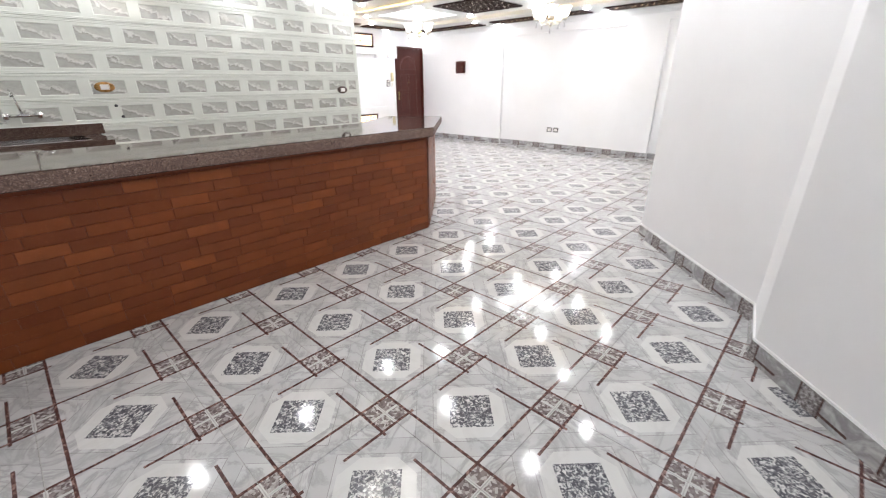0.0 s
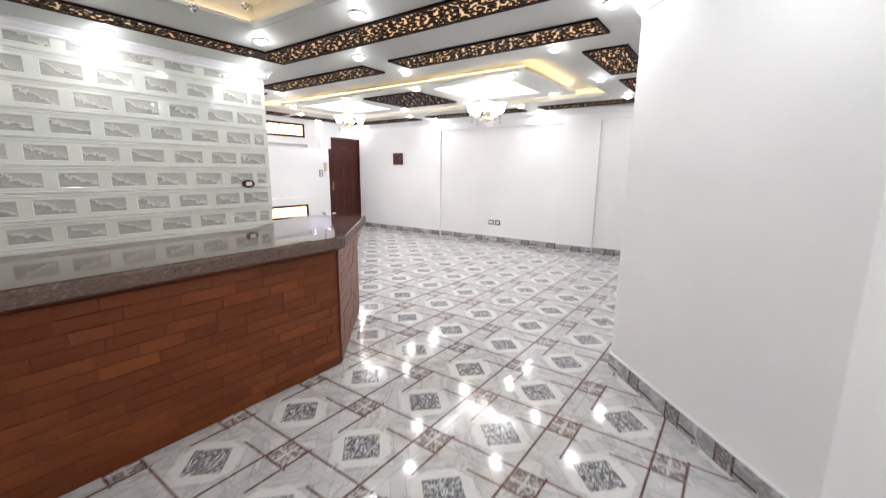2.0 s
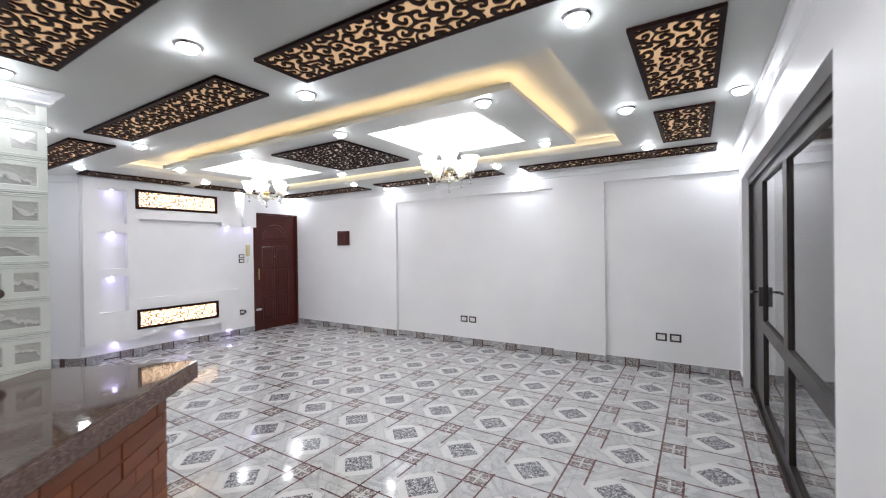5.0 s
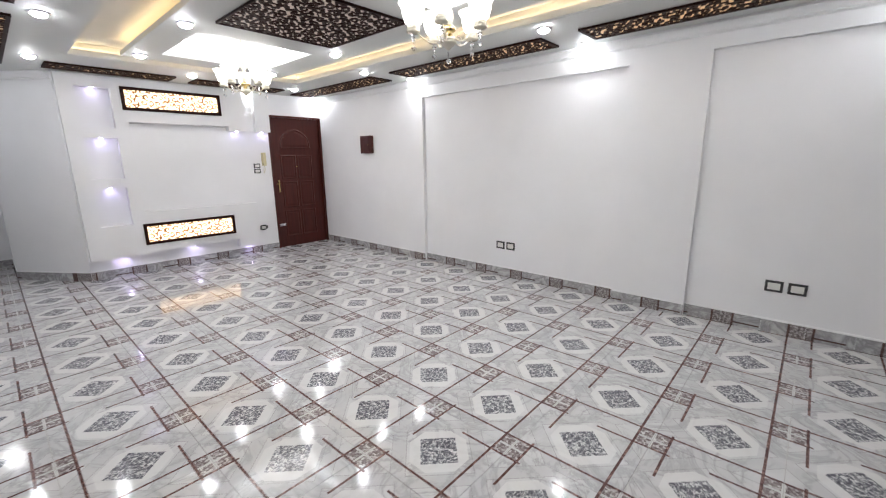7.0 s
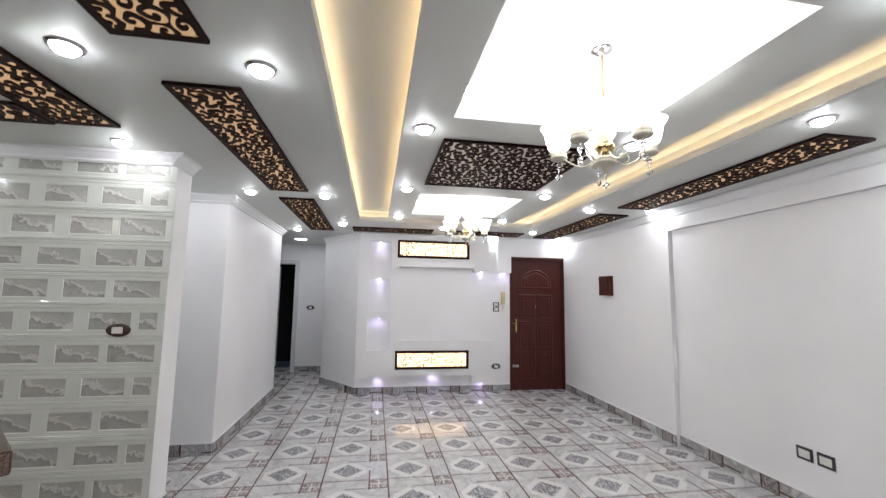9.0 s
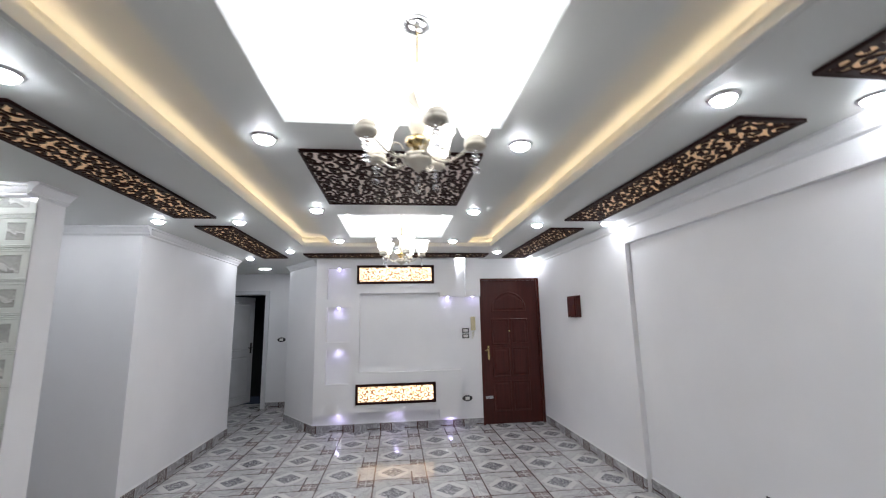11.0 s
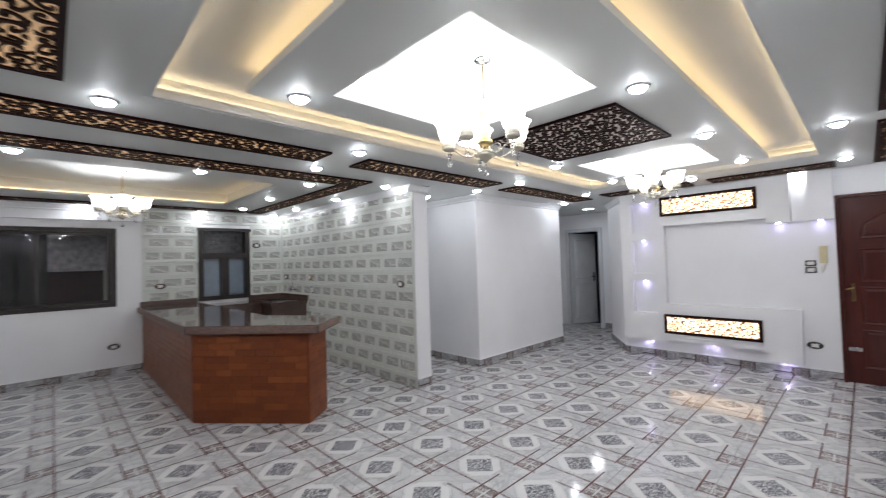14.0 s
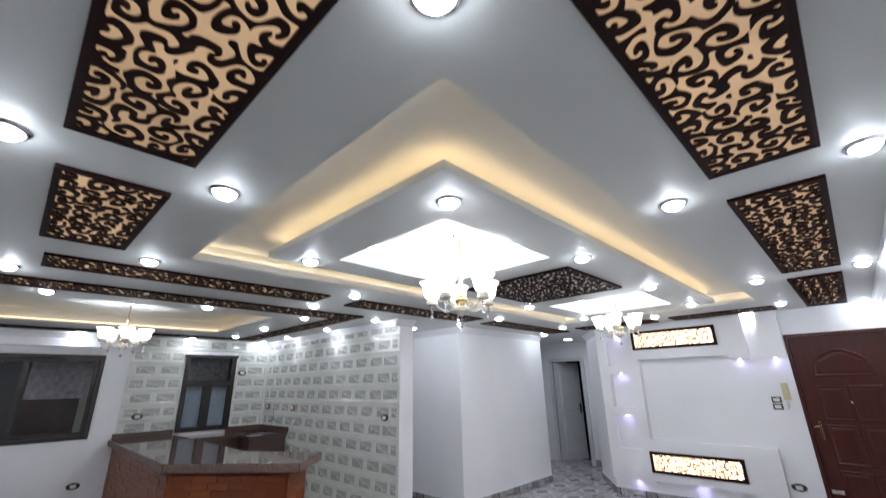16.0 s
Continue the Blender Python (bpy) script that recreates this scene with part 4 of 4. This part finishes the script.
# ---- entrance door ----
def arch_panel(bm, y0, y1, z0, z1, rise, depth):
    pts = [(y0, z0), (y1, z0), (y1, z1 - rise)]
    if rise:
        c, k = (y0 + y1) / 2, 12
        pts += [(c + (y1 - c) * math.cos(math.pi * i / k), z1 - rise + rise * math.sin(math.pi * i / k)) for i in range(1, k)]
    else:
        pts = [(y0, z0), (y1, z0), (y1, z1)]
    pts.append((y0, z1 - rise))
    c = Vector((sum(p[0] for p in pts) / len(pts), sum(p[1] for p in pts) / len(pts)))
    rings = []
    for inset, x in ((0.0, 0.0), (0.012, depth), (0.03, depth * 0.2), (0.055, depth * 0.9)):
        ring = []
        for p in pts:
            v = Vector(p) - c
            w = Vector((math.copysign(max(0, abs(v.x) - inset), v.x), math.copysign(max(0, abs(v.y) - inset), v.y)))
            ring.append(bm.verts.new((x, c.x + w.x, c.y + w.y)))
        rings.append(ring)
    for a, b in zip(rings, rings[1:]):
        for i in range(len(a)):
            bm.faces.new((a[i], a[(i + 1) % len(a)], b[(i + 1) % len(b)], b[i]))
    bm.faces.new(rings[-1])


d1 = thing("door_1", "closed mahogany entrance door with raised panels and an arched top panel", "door", kind="structure")
part("leaf", boxes((WEST - 0.08, WEST - 0.03, D1[0] + 0.005, D1[1] - 0.005, 0.005, D1[2] - 0.005)), MAHOGANY, d1)
W = D1[1] - D1[0]
for z0, z1, rise in ((0.17, 0.61, 0.0), (0.66, 1.09, 0.0), (1.13, 1.52, 0.0), (1.62, 1.93, 0.26)):
    for k in ((0, 1) if rise == 0.0 else (0,)):
        y0, y1 = (D1[0] + 0.17 + 0.295 * k, D1[0] + 0.445 + 0.295 * k) if rise == 0.0 else (D1[0] + 0.185, D1[0] + 0.725)
        bm = bmesh.new()
        arch_panel(bm, y0, y1, z0, z1, rise, 0.009)
        part("panel", bm, MAHOGANY, d1, at=pose(WEST - 0.0305, 0, 0))
bm = boxes((WEST - 0.10, WEST + 0.012, D1[0] - 0.0, D1[0] + 0.03, 0, D1[2]), (WEST - 0.10, WEST + 0.012, D1[1] - 0.03, D1[1], 0, D1[2]), (WEST - 0.10, WEST + 0.012, D1[0] + 0.03, D1[1] - 0.03, D1[2] - 0.03, D1[2]))
part("door_frame", bm, MAHOGANY, d1)
hd = part("door_handle", boxes((WEST - 0.031, WEST - 0.022, 8.622, 8.648, 0.92, 1.12)), BRASS, d1, "brass lever handle on a plate", bevel=0.003)
bm = bmesh.new()
add_tube(bm, [(WEST - 0.026, 8.635, 1.075), (WEST + 0.015, 8.635, 1.075), (WEST + 0.018, 8.628, 1.07), (WEST + 0.018, 8.575, 1.055)], 0.008, 10)
part("lever", bm, BRASS, hd)
bm = boxes((WEST - 0.031, WEST - 0.02, 8.57, 8.68, 0.36, 0.40))
part("bolt", bm, CHROME, d1, "steel slide bolt", bevel=0.003)
bm = bmesh.new()
add_lathe(bm, [(0, 0.012), (0.012, 0.01), (0.014, 0)], 12)
part("peephole", bm, BRASS, d1, at=Matrix(((0, 0, 1, WEST - 0.03), (1, 0, 0, 8.97), (0, 1, 0, 1.33), (0, 0, 0, 1))))

# corridor door, ajar
d2 = thing("door_2", "white panelled corridor door standing ajar", "door", kind="structure")
bm = boxes((-9.12, -9.05, DOOR2[0] - 0.07, DOOR2[0], 0, DOOR2[2] + 0.07), (-9.12, -9.05, DOOR2[1], DOOR2[1] + 0.07, 0, DOOR2[2] + 0.07), (-9.12, -9.05, DOOR2[0], DOOR2[1], DOOR2[2], DOOR2[2] + 0.07))
part("door_frame", bm, WHITEDOOR, d2)
hinge = pose(-9.14, DOOR2[0] + 0.01, 0, 0, 0, 66)
leaf = part("leaf", boxes((-0.04, 0, 0, 0.67, 0.01, 2.03)), WHITEDOOR, d2, at=hinge)
for z0, z1 in ((0.12, 0.9), (1.0, 1.92)):
    bm = bmesh.new()
    arch_panel(bm, 0.10, 0.57, z0, z1, 0.0, 0.012)
    part("panel", bm, WHITEDOOR, leaf)
bm = boxes((0, 0.01, 0.59, 0.625, 0.94, 1.14), (0.01, 0.04, 0.60, 0.615, 1.04, 1.055), (0.035, 0.045, 0.50, 0.615, 1.04, 1.055))
part("door_handle", bm, BLACKPLATE, leaf, "dark lever handle")


# ---- gypsum feature wall ----
FX0, FX1 = WEST, WEST + 0.10
feature = thing("feature_wall", "white gypsum media wall with three lit niches and a recessed screen panel", "media wall")
NY0, NY1 = 6.27, 6.595
bm = bmesh.new()
NZ = ((0.657, 1.129), (1.237, 1.723), (1.84, 2.297))
for a, b in zip((0.25, 1.129, 1.723, 2.297), (0.657, 1.237, 1.84, ZC - 0.004)):
    add_box(bm, FX0, FX1, NY0, NY1, a, b)
add_box(bm, FX0, FX1, 6.115, NY0, 0.25, ZC - 0.004)
add_box(bm, FX0, FX1, NY1, 6.73, 0.25, ZC - 0.004)
part("niche_column", bm, TRIM, feature)
bm = boxes((FX0, FX1, 6.73, 7.90, 1.92, ZC - 0.004), (FX0, FX1, 7.90, 8.138, 1.86, ZC - 0.004), (FX0, FX1 + 0.0, 8.294, 8.515, 1.86, ZC - 0.004), (FX0, FX0 + 0.02, 8.138, 8.294, 1.86, ZC - 0.004))
part("pelmet", bm, TRIM, feature)
bm = boxes((FX0, FX1, 6.73, 7.87, 0.27, 0.80), (FX0, FX1, 7.87, 8.19, 0.15, 0.80))
part("lower_box", bm, TRIM, feature)
part("led_strip", boxes((FX0 + 0.03, FX1 - 0.02, 8.15, 8.282, ZC - 0.02, ZC - 0.006)), L_SLOT, feature, "white light at the head of the slot")


def small_spot(y, z):
    t = thing("led_spot", "tiny violet-white LED spot set in white gypsum, lit", "spotlight", pose((FX0 + FX1) / 2 + 0.012, y, z), "feature wall spots")
    bm = bmesh.new()
    add_lathe(bm, [(0.02, 0.0), (0.023, -0.003), (0.027, 0.0)], 14)
    part("ring", bm, CHROME, t)
    bm = bmesh.new()
    add_lathe(bm, [(0, -0.008), (0.012, -0.006), (0.02, 0.0)], 14)
    part("lens", bm, L_SPOT, t, "glowing lens")


for z in (1.129, 1.723, 2.297):
    small_spot((NY0 + NY1) / 2, z - 0.001)
for y, z in ((8.02, 1.859), (8.40, 1.859), (6.45, 0.249), (7.27, 0.269), (8.03, 0.149)):
    small_spot(y, z)


LBW, LBH = 1.13, 0.275
me_fine = fret_mesh(LBW, LBH, 0.012, 0.005, 0.006, pitch=0.066, wind=0.034, solid=0.2)
me_fine.materials.append(HONEY)
for zc in (2.195, 0.512):
    t = thing("light_box", "warm glowing light box behind fine arabesque fretwork in a dark frame", "light box", on_x(FX1, 7.255, zc), "feature light boxes")
    part("light_plate", boxes((-LBW / 2 + 0.01, LBW / 2 - 0.01, -LBH / 2 + 0.01, LBH / 2 - 0.01, 0.0005, 0.004)), L_FEATURE, t, "bright warm plate")
    part("fretwork", me_fine, None, t, "arabesque, its honey colour painting the backlight's glow", at=pose(0, 0, 0.012))
    hl, hh = LBW / 2, LBH / 2
    part("frame", boxes((-hl, hl, -hh, -hh + 0.036, 0, 0.02), (-hl, hl, hh - 0.036, hh, 0, 0.02), (-hl, -hl + 0.036, -hh + 0.036, hh - 0.036, 0, 0.02), (hl - 0.036, hl, -hh + 0.036, hh - 0.036, 0, 0.02)), FRETWOOD, t, "dark wooden frame")


# ---- windows and the glazed door ----
def window_pane(name, x0, x1, z0, z1, parent, material, y=SOUTH - 0.08):
    ob = part(name, boxes((x0, x1, y - 0.003, y + 0.003, z0, z1)), material, parent)
    ob.visible_shadow = False
    return ob


w1 = thing("window_1", "wide dark aluminium sliding window onto a dim light well", "window", kind="structure")
a, b, c, d = W1
f = 0.055
bm = boxes((a, b, SOUTH - 0.12, SOUTH + 0.012, c, c + f), (a, b, SOUTH - 0.12, SOUTH + 0.012, d - f, d), (a, a + f, SOUTH - 0.12, SOUTH + 0.012, c + f, d - f), (b - f, b, SOUTH - 0.12, SOUTH + 0.012, c + f, d - f))
part("window_frame", bm, ALU, w1)
mid = -0.555
for s0, s1, yy in ((a + f, mid + 0.03, SOUTH - 0.05), (mid - 0.03, b - f, SOUTH - 0.09)):
    sash = part("sash", boxes((s0, s0 + 0.045, yy - 0.015, yy + 0.015, c + f, d - f), (s1 - 0.045, s1, yy - 0.015, yy + 0.015, c + f, d - f), (s0 + 0.045, s1 - 0.045, yy - 0.015, yy + 0.015, c + f, c + f + 0.045), (s0 + 0.045, s1 - 0.045, yy - 0.015, yy + 0.015, d - f - 0.045, d - f)), ALU, w1)
    window_pane("pane", s0 + 0.04, s1 - 0.04, c + f + 0.04, d - f - 0.04, sash, CLEAR, yy)
w2 = thing("window_2", "narrow dark kitchen window with frosted lower panes", "window", kind="structure")
a, b, c, d = W2
bm = boxes((a, b, SOUTH - 0.10, SOUTH + 0.03, c, c + 0.07), (a - 0.02, b + 0.02, SOUTH - 0.10, SOUTH + 0.05, d - 0.05, d), (a, a + 0.075, SOUTH - 0.10, SOUTH + 0.03, c + 0.07, d - 0.05), (b - 0.075, b, SOUTH - 0.10, SOUTH + 0.03, c + 0.07, d - 0.05),
           (a + 0.075, b - 0.075, SOUTH - 0.09, SOUTH + 0.022, 1.66, 1.76), ((a + b) / 2 - 0.06, (a + b) / 2 + 0.06, SOUTH - 0.09, SOUTH + 0.022, c + 0.07, 1.66))
part("window_frame", bm, ALU, w2)
window_pane("pane", a + 0.07, b - 0.07, 1.75, d - 0.04, w2, CLEAR)
for s0, s1 in ((a + 0.07, (a + b) / 2 - 0.05), ((a + b) / 2 + 0.05, b - 0.07)):
    ob = window_pane("pane", s0, s1, c + 0.06, 1.67, w2, FROST)
    ob["label"] = "frosted blue-grey pane"

# light well outside the windows
well = boxes((-1.6, -0.65, -0.45, -0.35, 1.52, 3.2), (-3.8, -1.6, -0.45, -0.35, -0.5, 3.2))
# Slab behind the left sash: the darkness there is put into its colour.
structure("backdrop_recess", boxes((-0.65, 1.3, -0.47, -0.40, -0.5, 3.2)), SHADOW, "near-black slab painting the dark side of the view out")
structure("backdrop_wall", well, STONE, "grey stone-clad wall of the light well outside")
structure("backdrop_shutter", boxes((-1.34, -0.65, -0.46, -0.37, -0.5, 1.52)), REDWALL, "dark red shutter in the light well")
structure("backdrop_strip", boxes((-1.6, -1.34, -0.46, -0.36, -0.5, 1.52)), PALEWALL, "pale plaster edge in the light well")
# Unseen surfaces added to close the well, darkness painted by their near-black colour.
structure("backdrop_roof", boxes((-4.2, 2.2, -0.6, 0.9, 3.2, 3.3), (-4.2, -4.1, -0.6, 0.9, -0.5, 3.2), (2.1, 2.2, -0.6, 0.9, -0.5, 3.2), (-4.2, 2.2, -0.6, 0.9, -0.6, -0.5)), SHADOW, "unseen surfaces closing the light well, painted near-black for darkness")

gd = thing("door_3", "bronze aluminium glazed balcony doors, closed", "glazed door", kind="structure")
y0, y1, z1 = GD
bm = boxes((EAST + 0.01, EAST + 0.10, y1 - 0.06, y1, 0, z1), (EAST + 0.01, EAST + 0.10, y0, y0 + 0.06, 0, z1), (EAST + 0.01, EAST + 0.10, y0 + 0.06, y1 - 0.06, z1 - 0.07, z1), (EAST + 0.01, EAST + 0.10, y0 + 0.06, y1 - 0.06, 0, 0.03))
part("door_frame", bm, ALU, gd)
part("side_panel", boxes((EAST + 0.04, EAST + 0.07, 8.50, y1 - 0.06, 0.03, z1 - 0.07)), ALU, gd, "solid bronze side panel")
for s0, s1 in ((7.42, 8.50), (6.06, 7.42)):
    x = EAST + 0.03
    bm = boxes((x, x + 0.04, s0, s0 + 0.07, 0.03, z1 - 0.07), (x, x + 0.04, s1 - 0.07, s1, 0.03, z1 - 0.07), (x, x + 0.04, s0 + 0.07, s1 - 0.07, 0.03, 0.12), (x, x + 0.04, s0 + 0.07, s1 - 0.07, z1 - 0.14, z1 - 0.07), (x, x + 0.04, s0 + 0.07, s1 - 0.07, 0.72, 0.82))
    sash = part("leaf", bm, ALU, gd)
    for q0, q1 in ((0.12, 0.72), (0.82, z1 - 0.14)):
        ob = part("pane", boxes((x + 0.017, x + 0.023, s0 + 0.06, s1 - 0.06, q0 - 0.01, q1 + 0.01)), CLEAR, sash)
        ob.visible_shadow = False
bm = boxes((EAST + 0.0, EAST + 0.03, 8.44, 8.48, 0.94, 1.10), (EAST - 0.05, EAST + 0.0, 8.45, 8.47, 1.05, 1.07), (EAST - 0.055, EAST - 0.04, 8.34, 8.47, 1.05, 1.07))
part("door_handle", bm, BLACKPLATE, gd, "dark lever handle", bevel=0.003)
# Added wall behind the glass; darkness is put into its near-black colour.
structure("wall_balcony", boxes((1.3, 1.4, 5.6, 9.7, Z0, ZU), (0.15, 1.4, 9.6, 9.7, Z0, ZU)), SHADOW, "added near-black wall, painting the dark beyond the balcony door")


# ---- wall tiles ----
TW, TH = 0.339, 0.21


def wall_tile_mesh(w, cut_left, cut_right):
    """White glazed tile with a raised double rim and a sunken marbled field; w: its width, cut at one end for half tiles."""
    bm = bmesh.new()
    x0, x1, z0, z1 = -w / 2 + 0.0002, w / 2 - 0.0002, -TH / 2 + 0.0004, TH / 2 - 0.0004
    ml, mr = (0.006 if cut_left else 0.048), (0.006 if cut_right else 0.048)
    mz = 0.05
    rows = [(z0, 0.0), (z0, 0.006), (z0 + 0.004, 0.0115), (z0 + 0.009, 0.0115), (z0 + 0.011, 0.0085), (z0 + 0.014, 0.0115), (z0 + 0.019, 0.0115), (z0 + 0.022, 0.009)]
    grid = [[bm.verts.new((x, -d, z)) for x in (x0, x1)] for z, d in rows]
    top = [[bm.verts.new((x, -d, -z)) for x in (x0, x1)] for z, d in rows]
    for g in (grid, top):
        for p, q in zip(g, g[1:]):
            bm.faces.new((p[0], p[1], q[1], q[0]))
    field = [grid[-1][0], grid[-1][1], top[-1][1], top[-1][0]]
    for a, b, c, e, d in ((x0 + ml - 0.004, x1 - mr + 0.004, z0 + mz - 0.004, z1 - mz + 0.004, 0.009), (x0 + ml, x1 - mr, z0 + mz, z1 - mz, 0.0055)):
        ring = [bm.verts.new(p) for p in ((a, -d, c), (b, -d, c), (b, -d, e), (a, -d, e))]
        for i in range(4):
            bm.faces.new((field[i], field[(i + 1) % 4], ring[(i + 1) % 4], ring[i]))
        field = ring
    bm.faces.new(field).material_index = 1
    return mesh_of(bm, GLAZE, INSET)


WALLTILES = {}


def tile_face(length, first_row_shift, holes, place, parent):
    rows = 12
    for r in range(rows):
        zc = 0.035 + r * TH
        s = -first_row_shift - (TW / 2 if r % 2 else 0.0)
        while s < length:
            s0, s1 = max(s, 0.0), min(s + TW, length)
            if s1 - s0 > 0.03:
                segs = [(s0, s1)]
                for h0, h1, g0, g1 in holes:
                    if zc - TH / 2 < g1 - 0.01 and zc + TH / 2 > g0 + 0.01:
                        segs = [q for a, b in segs for q in ((a, min(b, h0)), (max(a, h1), b)) if q[1] - q[0] > 0.02]
                for a, b in segs:
                    key = (round(b - a, 2), a > s + 0.01, b < s + TW - 0.01)
                    if key not in WALLTILES:
                        WALLTILES[key] = wall_tile_mesh(*key)
                    part("tile", WALLTILES[key], None, parent, at=place((a + b) / 2, zc))
            s += TW


kit = bpy.data.objects["wall_kitchen"]
sou = bpy.data.objects["wall_south"]
tile_face(4.985 - SOUTH, 0.182, [], lambda s, z: pose(TILEX - 0.012, 4.985 - s, z, 0, 0, 90), kit)
tile_face(-1.69 - TILEX, 0.10, [(W2[0] - TILEX, W2[1] - TILEX, W2[2], W2[3])], lambda s, z: pose(TILEX + s, SOUTH + 0.001, z, 0, 0, 180), sou)

# ---- bricks of the bar ----
brick_run((-1.70, SOUTH), (-1.70, 4.12), (1, 0), bar)
brick_run((-1.70, 4.14), (-2.46, 5.01), (0.75, 0.66), bar)
brick_run((-2.475, 5.01), (-2.785, 4.765), (-0.62, 0.785), bar)

# ---- floor tiles ----
TP, TX, TY = 0.52, -0.118, 2.29
bm = bmesh.new()
e = TP / 2 - 0.0012
add_box(bm, -e, e, -e, e, -0.01, 0.0)
for w in bm.verts:
    if w.co.z > -0.005:
        w.co.x *= 0.9975
        w.co.y *= 0.9975
tile_me = mesh_of(bm, TILE_FLOOR)
AREAS = ((-7.3, 0.1, 4.9, 9.5), (-3.9, 1.95, 1.1, 5.3), (-5.05, -4.05, 2.2, 4.95), (-9.2, -7.2, 4.0, 6.15))
floor_ob = bpy.data.objects["floor"]
rnd = random.Random(3)
for i in range(-19, 5):
    for j in range(-4, 15):
        cx, cy = TX + (i + 0.5) * TP, TY + (j + 0.5) * TP
        if any(r[0] - e < cx < r[1] + e and r[2] - e < cy < r[3] + e for r in AREAS):
            part("tile", tile_me, None, floor_ob, at=pose(cx, cy, 0, rnd.uniform(-0.03, 0.03), rnd.uniform(-0.03, 0.03), 0))
